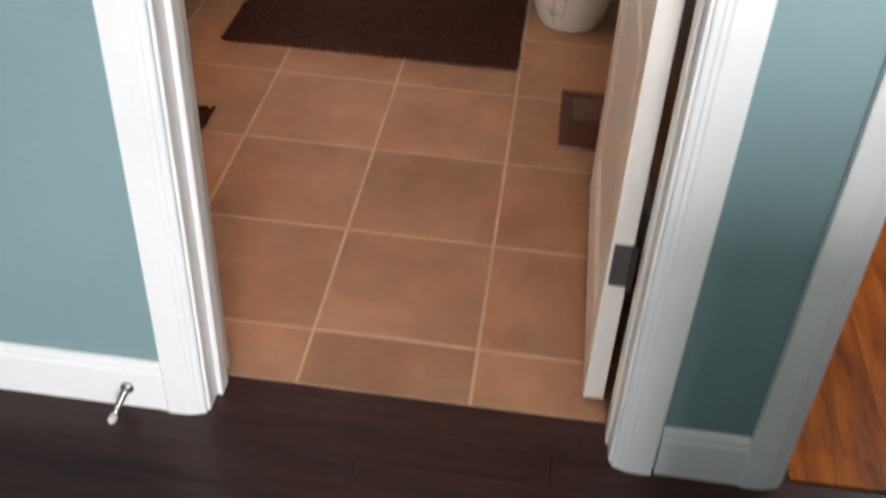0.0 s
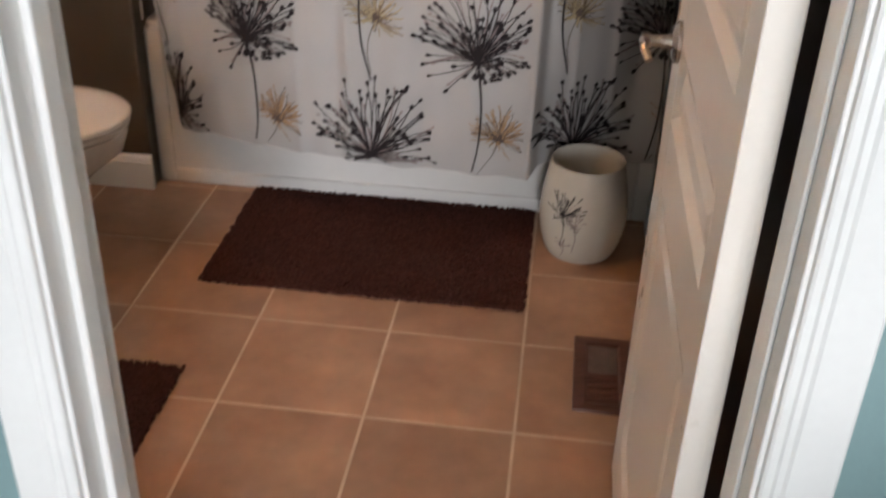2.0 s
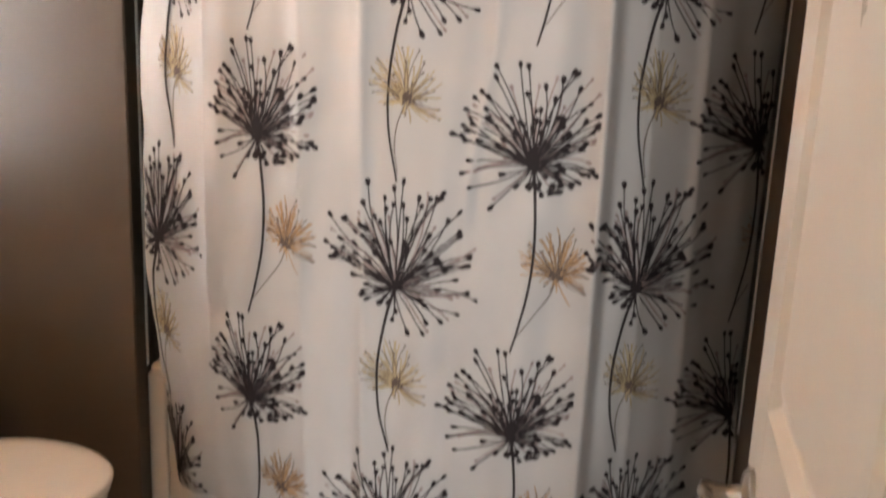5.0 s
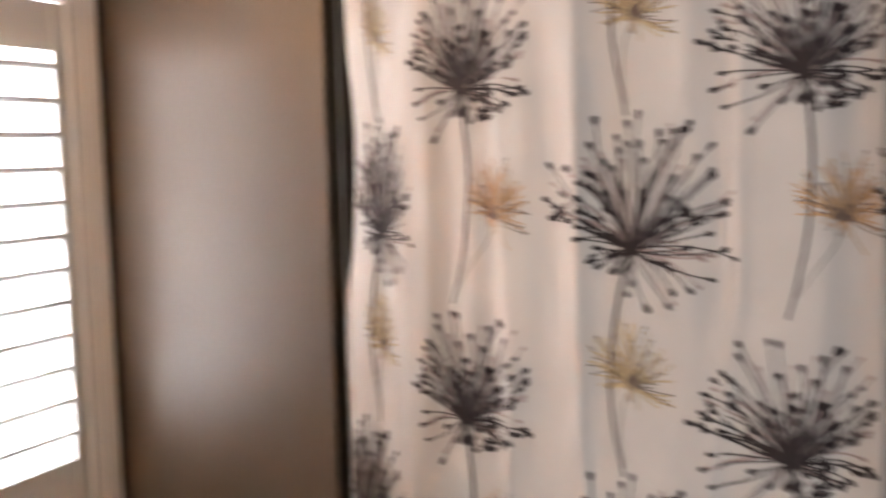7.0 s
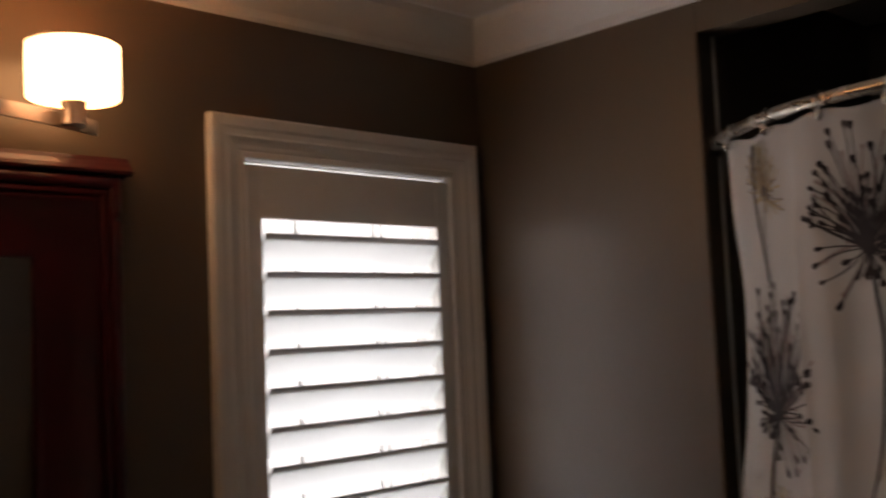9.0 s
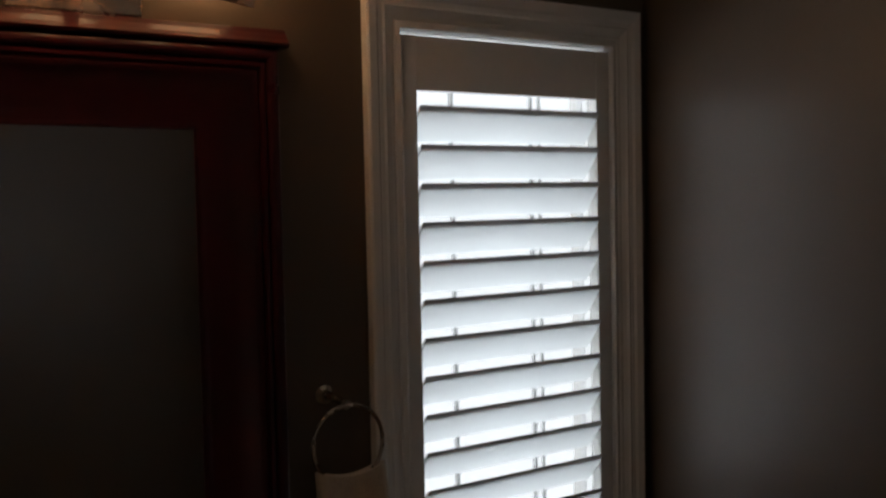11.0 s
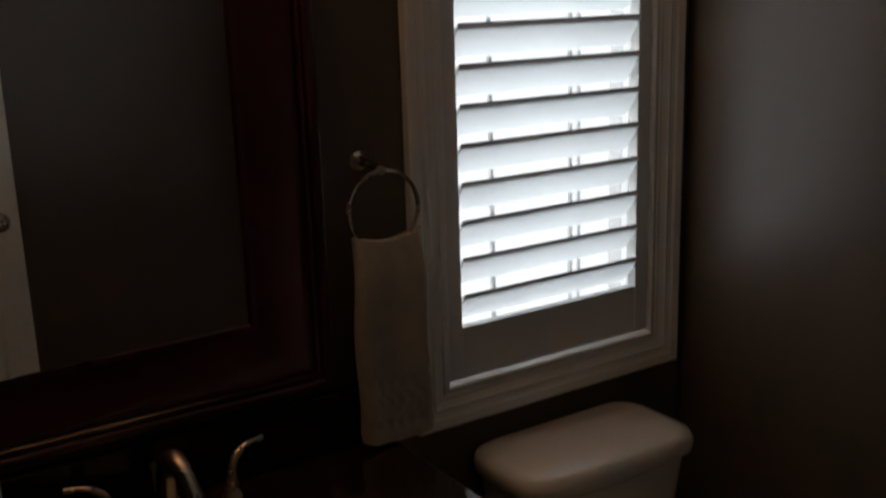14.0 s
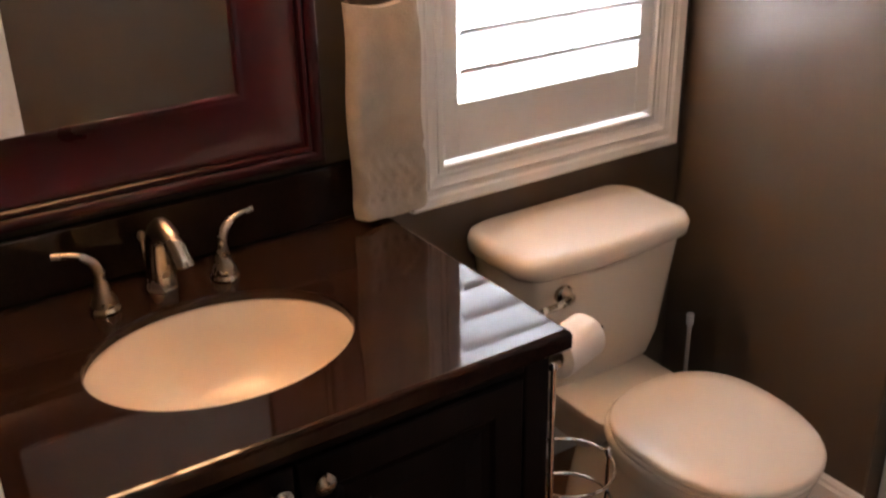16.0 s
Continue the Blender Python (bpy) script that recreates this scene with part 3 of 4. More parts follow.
rod = thing("shower_rod", "curved brushed metal shower curtain rod", "shower rod", at=(XM, 1.75, RODZ))
bm = B()
tube(bm, [(x - XM, rod_y(x) - 1.75, 0) for x in np.linspace(XA + 0.004, XR - 0.004, 48)], 0.0125, 12)
part("rod", bm, M_NICKEL, rod, "", True)
for x, sg in ((XA, 1), (XR, -1)):
    bm = B()
    lathe(bm, [(0, 0), (0.024, 0.0), (0.024, sg * 0.006), (0.015, sg * 0.014), (0.0, sg * 0.014)], (x - XM, rod_y(x) - 1.75, 0), 24, 'x', cap=False)
    part("flange", bm, M_BRONZE, rod, "", True)

CX0, CX1, CZB, CZT = -0.77, 0.648, 0.205, 2.034
EDGE = ((0.2, 0.030), (0.45, 0.012), (0.62, 0.0), (0.8, -0.026), (1.14, -0.02), (1.32, -0.026), (1.55, 0.004), (1.73, 0.010), (1.88, 0.002), (2.03, 0.006))
HEM = ((-0.77, 0.200), (-0.60, 0.236), (-0.44, 0.248), (-0.13, 0.226), (0.30, 0.206), (0.65, 0.200))


def on_cloth(x, z, lift=0.0):
    """A point of the curtain; its free edge swings in and out."""
    side = along(EDGE, z) * max(0.0, 1 - (x - CX0) / 0.14) ** 1.5
    return (x + side, cloth(x, z) - lift, z)


bm = B()
xs = np.linspace(CX0, CX1, 300)
rows = []
for j in range(64):
    f = j / 63
    row = []
    for x in xs:
        zb = along(HEM, x) + 0.003 * math.sin(19 * x)
        dip = 0.004 * (1 - math.cos(2 * math.pi * (x - CX0 - 0.03) / 0.1235)) if j == 63 else 0.0
        row.append(bm.verts.new(on_cloth(x, zb + (CZT - dip - zb) * f)))
    rows.append(row)
for a, b in zip(rows, rows[1:]):
    for i in range(len(xs) - 1):
        bm.faces.new((a[i], a[i + 1], b[i + 1], b[i]))
curtain = solid("shower_curtain", bm, M_CLOTH, "white fabric shower curtain printed with dark dandelion seed heads", "shower curtain", smooth=True, angle=180)


def stroke(bm, pts, widths, lift):
    """A flat printed line on the curtain through (x, z) points."""
    prev = None
    n = len(pts)
    for i, (x, z) in enumerate(pts):
        a, b = pts[max(0, i - 1)], pts[min(n - 1, i + 1)]
        dx, dz = b[0] - a[0], b[1] - a[1]
        l = math.hypot(dx, dz) or 1
        px, pz = -dz / l * widths[i] / 2, dx / l * widths[i] / 2
        pair = []
        for s in (-1, 1):
            xx, zz = min(CX1, max(CX0, x + s * px)), min(CZT - 0.02, max(along(HEM, x) + 0.004, z + s * pz))
            pair.append(bm.verts.new(on_cloth(xx, zz, lift)))
        if prev:
            bm.faces.new((prev[0], prev[1], pair[1], pair[0]))
        prev = pair


def inside(x, z):
    return CX0 + 0.004 < x < CX1 - 0.004 and along(HEM, x) + 0.006 < z < CZT - 0.012


# how far the rays reach, by their angle in degrees
REACH_A = ((-180, 0.145), (-155, 0.125), (-130, 0.120), (-105, 0.05), (-60, 0.06), (-27, 0.100), (0, 0.138), (35, 0.158), (62, 0.205), (90, 0.195), (105, 0.212), (122, 0.205), (145, 0.175), (165, 0.165), (180, 0.145))
REACH_B = ((-180, 0.080), (-120, 0.04), (-62, 0.125), (-27, 0.145), (3, 0.185), (33, 0.205), (50, 0.210), (65, 0.232), (90, 0.240), (105, 0.253), (130, 0.205), (154, 0.160), (170, 0.110), (180, 0.080))
REACH_S = ((-180, 0.070), (-140, 0.03), (-90, 0.03), (-50, 0.085), (0, 0.070), (45, 0.090), (90, 0.112), (135, 0.098), (180, 0.070))


def seed_head(cx, cz, reach, count, seed, lift, bead=1.0, thin=1.0, squeeze=(1.0, 1.0), short=0.34):
    """Rays with bead tips, as printed on the cloth; one seed gives one block of the print."""
    rng = random.Random(seed)
    bm = B()
    for k in range(count):
        pick = (0.618034 * k + rng.uniform(0, 0.02)) % 1.0
        deg = 20 + 140 * pick / 0.66 if pick < 0.66 else (rng.choice((0, 180)) + rng.uniform(-28, 26) if pick < 0.90 else rng.uniform(-150, -25))
        deg = (deg + 180) % 360 - 180
        r = along(reach, deg) * (rng.uniform(0.88, 1.06) if rng.random() < 0.34 else rng.uniform(short, 0.95))
        a, bend, hook = radians(deg), rng.uniform(-0.30, 0.30), rng.uniform(-0.008, 0.014)
        bl, bw = rng.uniform(0.012, 0.020) * bead, rng.uniform(0.0085, 0.0118) * bead
        pts = []
        for i in range(6):
            f = i / 5
            aa = a + bend * (1 - f)
            u = r * f * math.cos(aa)
            pts.append((cx + (squeeze[0] if u < 0 else squeeze[1]) * u, cz + r * f * math.sin(aa) + hook * f * (1 - f) * 2))
        whole = len(pts)
        pts = [p for p in pts if inside(*p)]
        if len(pts) < 3:
            continue
        w = 0.0028 * thin
        stroke(bm, pts, [w * q for q in (0.8, 0.9, 1.0, 1.0, 0.95, 0.9)][:len(pts)], lift)
        if len(pts) == whole and bead:
            (x0, z0), (x1, z1) = pts[-2], pts[-1]
            dx, dz = x1 - x0, z1 - z0
            l = math.hypot(dx, dz) or 1
            dx, dz = dx / l, dz / l
            stroke(bm, [(x1 + dx * bl * q, z1 + dz * bl * q) for q in (-0.6, -0.25, 0.05, 0.3, 0.45)], [bw * 0.25, bw * 0.75, bw, bw * 0.85, bw * 0.25], lift + 0.0004)
    for k in range(16):
        a = rng.uniform(0, 2 * math.pi)
        r = 0.016 * rng.random()
        x, z = cx + r * math.cos(a), cz + r * math.sin(a) * 0.8 + 0.004
        if inside(x, z) and inside(x + 0.01, z + 0.012):
            stroke(bm, [(x - 0.003, z - 0.006), (x, z), (x + 0.003, z + 0.008)], [0.003, 0.008 * thin, 0.003], lift + 0.0006)
    return bm


def stem(bm, x, z, way, w, lift, squeeze=1.0):
    pts = [(x + squeeze * p.x, z + p.z) for p in bez([(a, 0, b) for a, b in way], 6)]
    pts = [p for p in pts if inside(*p)]
    if len(pts) > 2:
        stroke(bm, pts, [w * (1.2 - 0.45 * i / len(pts)) for i in range(len(pts))], lift)


STEM_A = ((0, 0), (0.008, -0.06), (0.014, -0.15), (0.008, -0.25), (-0.010, -0.34), (-0.026, -0.40))
STEM_B = ((0, 0), (-0.022, -0.08), (-0.037, -0.19), (-0.034, -0.29), (-0.012, -0.40))
TWIG_A = ((0, 0), (-0.012, -0.04), (-0.045, -0.085), (-0.082, -0.135))
TWIG_B = ((0, 0), (-0.018, -0.05), (-0.022, -0.10), (-0.014, -0.15))
# each column of the print: kind, then the heads' places from the hem up
COLUMNS = (("b", ((-0.752, 0.252), (-0.730, 0.883), (-0.668, 1.517), (-0.660, 2.149))),
           ("a", ((-0.458, 0.562), (-0.431, 1.176), (-0.428, 1.798))),
           ("b", ((-0.132, 0.250), (-0.115, 0.876), (-0.103, 1.508), (-0.098, 2.140))),
           ("a", ((0.151, 0.552), (0.163, 1.157), (0.179, 1.798))),
           ("b", ((0.412, 0.240), (0.390, 0.893), (0.397, 1.520), (0.402, 2.150))),
           ("a", ((0.632, 0.560), (0.624, 1.190), (0.606, 1.832))))
for col, (kind, places) in enumerate(COLUMNS):
    squeeze = ((0.6, 0.72), (0.66, 1.0), (1.0, 1.0), (1.0, 0.92), (0.7, 0.95), (0.9, 0.8))[col]
    reach, way, twig, sd = (REACH_A, STEM_A, TWIG_A, 21) if kind == "a" else (REACH_B, STEM_B, TWIG_B, 34)
    for cx, cz in places:
        grey = seed_head(cx + 0.006, cz + 0.006, reach, 26, sd + 1, 0.0012, 0.75, 1.3, squeeze, 0.3)
        if len(grey.faces):
            part("printed_seed_head_shadow", grey, M_INK2, curtain, "faint grey printed rays")["kind"] = "stuff"
        ink = seed_head(cx, cz, reach, 88, sd, 0.0024, 1.0, 1.0, squeeze)
        if kind == "a":
            rb = random.Random(4)
            for q in range(12):
                x, z = cx + 0.052 * squeeze[1] + rb.uniform(-0.014, 0.014), cz - 0.045 + rb.uniform(-0.011, 0.011)
                if inside(x, z):
                    stroke(ink, [(x - 0.007, z - 0.004), (x, z), (x + 0.007, z + 0.004)], [0.003, 0.009, 0.003], 0.003)
        stem(ink, cx, cz, way, 0.0056, 0.0022, squeeze[1])
        if len(ink.faces):
            part("printed_seed_head", ink, M_INK, curtain, "dark plum printed seed head on a stem")["kind"] = "stuff"
        sx, sz = (cx + 0.066 * squeeze[1], cz - 0.232) if kind == "a" else (cx + 0.003, cz - 0.232)
        tan = seed_head(sx, sz, REACH_S, 64, 7 if kind == "a" else 9, 0.0018, 0.0, 1.1, squeeze, 0.3)
        brown = seed_head(sx, sz, REACH_S, 26, 11 if kind == "a" else 13, 0.0021, 0.4, 0.62, squeeze)
        stem(brown, sx, sz, twig, 0.0024, 0.0016, squeeze[1])
        if len(tan.faces):
            part("printed_small_head_outline", brown, M_BROWNINK, curtain, "thin brown printed outline")["kind"] = "stuff"
            part("printed_small_head", tan, M_TAN if kind == "a" else M_STRAW, curtain, "small tan printed flower")["kind"] = "stuff"

ring_wire = B()
ringpts = [(0.0, 0.0165 * math.cos(a), 0.022 * math.sin(a) - 0.006) for a in np.linspace(0, 2 * math.pi, 20, endpoint=False)]
tube(ring_wire, ringpts, 0.0019, 6, True)
wire_mesh = mesh_of("wire", ring_wire, M_CHROME, True)
bm = B()
lathe(bm, [(0, -0.011), (0.005, -0.010), (0.0078, -0.004), (0.0078, 0.004), (0.005, 0.010), (0, 0.011)], (0, -0.016, -0.026), 14, 'z', cap=False)
bead_mesh = mesh_of("bead", bm, M_CHROME, True)
for k in range(12):
    x = CX0 + 0.03 + (CX1 - CX0 - 0.06) * k / 11
    ro = thing("curtain_ring", "chrome shower curtain hook ring over the rod", "curtain ring", "rings on the shower rod", at=(x, rod_y(x), RODZ))
    for nm, me in (("wire", wire_mesh), ("bead", bead_mesh)):
        new(nm, me).parent = ro

# ---- vanity ----
VY0, VY1, VXF, VZ = 0.062, 0.948, -0.905, 0.7605
vanity = thing("vanity_cabinet", "espresso stained wooden vanity cabinet with two doors", "cabinet", at=(-1.18, 0.505, 0))
vx, vy, _ = vanity.location
for y in (VY0, VY1 - 0.018):
    bm = B()
    box(bm, XL + 0.003 - vx, VXF - 0.021 - vx, y - vy, y + 0.018 - vy, 0.0, VZ, 0.0015, 1)
    part("side_panel", bm, M_ESPRESSO, vanity)
bm = B()
box(bm, XL + 0.003 - vx, XL + 0.015 - vx, VY0 + 0.019 - vy, VY1 - 0.019 - vy, 0.09, VZ)
part("back_panel", bm, M_ESPRESSO, vanity)
bm = B()
box(bm, XL + 0.016 - vx, VXF - 0.021 - vx, VY0 + 0.019 - vy, VY1 - 0.019 - vy, 0.09, 0.108)
part("bottom_panel", bm, M_ESPRESSO, vanity)
bm = B()
box(bm, XL + 0.003 - vx, VXF - 0.08 - vx, VY0 + 0.02 - vy, VY1 - 0.02 - vy, 0.0, 0.089)
part("plinth", bm, M_ESPRESSO, vanity)
for y in (VY0, VY1 - 0.05):
    bm = B()
    box(bm, VXF - 0.02 - vx, VXF - vx, y - vy, y + 0.05 - vy, 0.0, VZ - 0.001, 0.004, 2)
    part("corner_post", bm, M_ESPRESSO, vanity)
bm = B()
box(bm, VXF - 0.02 - vx, VXF - 0.002 - vx, VY0 + 0.05 - vy, VY1 - 0.05 - vy, VZ - 0.04, VZ - 0.001, 0.002, 1)
part("top_rail", bm, M_ESPRESSO, vanity)
for y0, y1, ky in ((VY0 + 0.055, 0.4925, 0.463), (0.4975, VY1 - 0.055, 0.528)):
    bm = B()
    d0, d1 = 0.10, VZ - 0.045
    sweep_frame(bm, y0 - vy, y1 - vy, d0, d1, [(0, -0.018), (0, 0.0), (0.003, 0.003), (0.055, 0.003), (0.062, -0.004), (0.075, -0.008), (0.11, -0.002)], lambda u, v, h: (VXF + h - vx, u, v))
    e = 0.11
    bm.faces.new([bm.verts.new((VXF - 0.002 - vx, u, v)) for u, v in ((y0 + e - vy, d0 + e), (y1 - e - vy, d0 + e), (y1 - e - vy, d1 - e), (y0 + e - vy, d1 - e))])
    dr = part("cabinet_door", bm, M_ESPRESSO, vanity)
    bm = B()
    lathe(bm, [(0, 0), (0.008, 0), (0.006, 0.012), (0.015, 0.020), (0.0165, 0.026), (0.012, 0.031), (0, 0.033)], (VXF + 0.002 - vx, ky - vy, 0.685), 20, 'x', cap=False)
    part("knob", bm, M_NICKEL, dr, "round brushed nickel knob", True)

# countertop with an oval cut-out
TX_F, TX_B, TY_0, TY_1, TZ0, TZ1 = -0.862, XL + 0.002, 0.058, 0.955, 0.762, 0.800
SX, SY, SA, SB = -1.136, 0.494, 0.164, 0.208
bm = B()
n = 96
inner, outer = [], []
for k in range(n):
    a = 2 * math.pi * k / n
    c, s = math.cos(a), math.sin(a)
    inner.append((SX + SA * c, SY + SB * s))
    fx = (TX_F - SX) / c if c > 1e-9 else ((TX_B - SX) / c if c < -1e-9 else 1e9)
    fy = (TY_1 - SY) / s if s > 1e-9 else ((TY_0 - SY) / s if s < -1e-9 else 1e9)
    f = min(fx, fy)
    outer.append([SX + f * c, SY + f * s])
for cx, cy in ((TX_F, TY_1), (TX_F, TY_0), (TX_B, TY_1), (TX_B, TY_0)):
    i = min(range(n), key=lambda q: (outer[q][0] - cx) ** 2 + (outer[q][1] - cy) ** 2)
    outer[i] = [cx, cy]


def inset(p, d):
    return (min(max(p[0], TX_B), TX_F - d) if p[0] > SX else max(p[0], TX_B), min(max(p[1], TY_0), TY_1 - d))


rings = [[(x, y, TZ0 + 0.0225) for x, y in inner], [(x, y, TZ1 - 0.004) for x, y in inner], [(SX + (x - SX) * 1.012, SY + (y - SY) * 1.01, TZ1) for x, y in inner],
         [(*inset(p, 0.009), TZ1) for p in outer], [(*inset(p, 0.004), TZ1 - 0.0015) for p in outer], [(*inset(p, 0.001), TZ1 - 0.0055) for p in outer], [(*inset(p, 0.0), TZ1 - 0.010) for p in outer],
         [(*inset(p, 0.0), TZ0 + 0.006) for p in outer], [(*inset(p, 0.006), TZ0) for p in outer], [(SX + (x - SX) * 1.10, SY + (y - SY) * 1.08, TZ0) for x, y in inner], [(x, y, TZ0 + 0.0225) for x, y in inner]]
loft(bm, rings, cap=False)
solid("countertop", bm, M_STONE, "polished dark brown granite countertop with an oval sink cut-out", "countertop", smooth=True, angle=6)
bm = B()
box(bm, XL + 0.002, XL + 0.022, TY_0, TY_1, TZ1, 0.912, 0.003, 2)
solid("backsplash", bm, M_STONE, "polished dark brown granite backsplash against the wall", "backsplash")

sink = thing("sink", "oval undermount biscuit porcelain sink", "sink", at=(SX, SY, 0.63))
bm = B()
rings = []
for f, z in ((1.04, 0.7725), (1.02, 0.7722), (1.0, 0.768), (0.97, 0.735), (0.90, 0.69), (0.76, 0.655), (0.52, 0.635), (0.25, 0.628), (0.12, 0.626)):
    rings.append([(SA * f * math.cos(2 * math.pi * k / 64), SB * f * math.sin(2 * math.pi * k / 64), z - 0.62) for k in range(64)])
loft(bm, rings, cap=False)
part("bowl", bm, M_SINK, sink, "", True, 80)
bm = B()
lathe(bm, [(0.0, 0.004), (0.018, 0.004), (0.027, 0.007), (0.030, 0.005), (0.030, -0.002)], (0, 0, 0.005), 28, cap=False)
part("drain", bm, M_NICKEL, sink, "nickel pop-up drain", True)

# faucet: spout and two lever handles
faucet = thing("faucet", "brushed nickel widespread faucet with two lever handles", "faucet", at=(-1.365, 0.485, TZ1))
bm = B()
sp = bez([(-0.010, 0, 0.0), (-0.012, 0, 0.05), (-0.002, 0, 0.098), (0.030, 0, 0.124), (0.062, 0.004, 0.114), (0.085, 0.008, 0.088), (0.092, 0.009, 0.074)], 6)
nn = len(sp)
tube(bm, sp, [0.0245 - 0.0090 * min(1, i / (nn * 0.55)) + (0.0015 if i > nn - 6 else 0) for i in range(nn)], 16)
part("spout", bm, M_NICKEL, faucet, "", True)
bm = B()
lathe(bm, [(0, 0), (0.0265, 0), (0.0265, 0.003), (0.024, 0.006), (0.0, 0.006)], (-0.010, 0, 0), 28, cap=False)
part("spout_flange", bm, M_NICKEL, faucet, "", True)
bm = B()
tube(bm, [(-0.034, -0.017, 0.0), (-0.034, -0.017, 0.085)], 0.0028, 8)
lathe(bm, [(0, 0.082), (0.006, 0.084), (0.008, 0.091), (0.005, 0.098), (0, 0.099)], (-0.034, -0.017, 0), 14, cap=False)
part("drain_lift_rod", bm, M_NICKEL, faucet, "", True)
for sg, hy in ((-1, -0.106), (1, 0.101)):
    bm = B()
    c = (0.018, hy, 0)
    lathe(bm, [(0, 0), (0.025, 0), (0.026, 0.005), (0.021, 0.011), (0.022, 0.014), (0.015, 0.032), (0.011, 0.050), (0.0115, 0.054), (0.009, 0.060), (0.009, 0.072), (0, 0.074)], c, 28, cap=False)
    lv = bez([(c[0], hy, 0.066), (c[0] - 0.002, hy + sg * 0.008, 0.088), (c[0] - 0.008, hy + sg * 0.032, 0.104), (c[0] - 0.014, hy + sg * 0.066, 0.108)], 6)
    tube(bm, lv, [0.009 - 0.0045 * i / len(lv) for i in range(len(lv))], 12)
    part("lever_handle", bm, M_NICKEL, faucet, "", True)

# ---- mirror ----
mirror = thing("wall_mirror", "large wall mirror in a wide dark cherry frame with a cornice", "mirror", at=(XL, 0.453, 1.47))
MY0, MY1, MZ0, MZ1 = 0.068, 0.838, 0.93, 2.00
mx, my, mz = mirror.location


def mpl(u, v, h):
    return (h, u - my, v - mz)


bm = B()
sweep_frame(bm, MY0, MY1, MZ0, MZ1, [(0, 0.001), (0, 0.022), (0.0015, 0.036), (0.006, 0.048), (0.014, 0.055), (0.022, 0.055), (0.028, 0.050), (0.030, 0.045), (0.034, 0.050), (0.040, 0.050), (0.044, 0.044), (0.048, 0.047), (0.053, 0.046), (0.059, 0.040), (0.085, 0.028), (0.112, 0.019), (0.135, 0.015), (0.142, 0.018), (0.149, 0.017), (0.154, 0.004)], mpl)
part("frame", bm, M_CHERRY, mirror, "dark cherry moulded frame", True, 42)
bm = B()
prof = [(0, 0.0), (0.050, 0.0), (0.058, 0.003), (0.060, 0.008), (0.052, 0.016), (0.044, 0.026), (0.040, 0.034), (0, 0.034)]
loft(bm, [[(h, y - my, MZ1 - 0.006 + z - mz) for h, z in prof] for y in (MY0 - 0.012, MY1 + 0.012)])
part("cornice", bm, M_CHERRY, mirror)
bm = B()
box(bm, -0.003, 0.003, MY0 + 0.148 - my, MY1 - 0.148 - my, MZ0 + 0.148 - mz, MZ1 - 0.148 - mz)
glass = part("mirror_glass", bm, M_MIRROR, mirror, "clear silvered mirror glass")
glass.matrix_basis = pose(0.0105, 0, 0, 0, 0, 1.2)

# ---- vanity light ----
lamp = thing("vanity_light", "three-shade vanity wall light with lit opal glass drums", "wall lamp", at=(XL, 0.49, 2.08))
bm = B()
pts = [(0.075, y, 0.012 - 0.02 * (y / 0.27) ** 2) for y in np.linspace(-0.285, 0.285, 25)]
loft(bm, [[(x - 0.004, y, z - 0.013), (x + 0.004, y, z - 0.013), (x + 0.004, y, z + 0.013), (x - 0.004, y, z + 0.013)] for x, y, z in pts])
part("bar", bm, M_BRONZE, lamp, "curved dark metal bar")
bm = B()
box(bm, 0.001, 0.022, -0.11, 0.11, -0.05, 0.05, 0.006, 3)
box(bm, 0.02, 0.072, -0.012, 0.012, -0.008, 0.012)
part("backplate", bm, M_NICKEL, lamp)
for y in (-0.227, 0.0, 0.227):
    bm = B()
    lathe(bm, [(0.072, 0.0), (0.075, 0.002), (0.076, 0.050), (0.076, 0.090), (0.073, 0.092), (0.072, 0.090), (0.072, 0.004), (0.02, 0.003)], (0.115, y, 0.026), 40, cap=False)
    sh = part("shade", bm, M_SHADE, lamp, "glowing opal glass drum shade", True)
    bm = B()
    lathe(bm, [(0, -0.026), (0.014, -0.026), (0.020, -0.020), (0.018, 0.0), (0.022, 0.018), (0, 0.018)], (0.115, y, 0.003), 24, cap=False)
    part("cup", bm, M_BRONZE, sh, "dark metal cup under the shade", True)
    bm = B()
    tube(bm, [(0.079, y, 0.0), (0.115, y, -0.014)], 0.006, 8)
    part("arm", bm, M_NICKEL, lamp)

# ---- towel ring and towel ----
tr = thing("towel_ring", "round metal towel ring on the wall beside the window", "towel ring", at=(XL, 0.932, 1.352))
bm = B()
lathe(bm, [(0, 0), (0.018, 0), (0.018, 0.004), (0.011, 0.010), (0.010, 0.020), (0, 0.020)], (0, 0, 0), 24, 'x', cap=False)
part("mount", bm, M_NICKEL, tr, "", True)
bm = B()
tube(bm, bez([(0.008, 0, 0), (0.034, 0.004, -0.002), (0.070, 0.012, -0.012)], 5), [0.010, 0.009, 0.0085, 0.008, 0.008, 0.0075, 0.0075, 0.007, 0.007, 0.007, 0.009], 10)
part("arm", bm, M_NICKEL, tr, "", True)
bm = B()
tube(bm, [(0.068, 0.013 + 0.074 * math.cos(a), -0.086 + 0.074 * math.sin(a)) for a in np.linspace(0, 2 * math.pi, 48, endpoint=False)], 0.0042, 8, True)
part("ring", bm, M_NICKEL, tr, "", True)

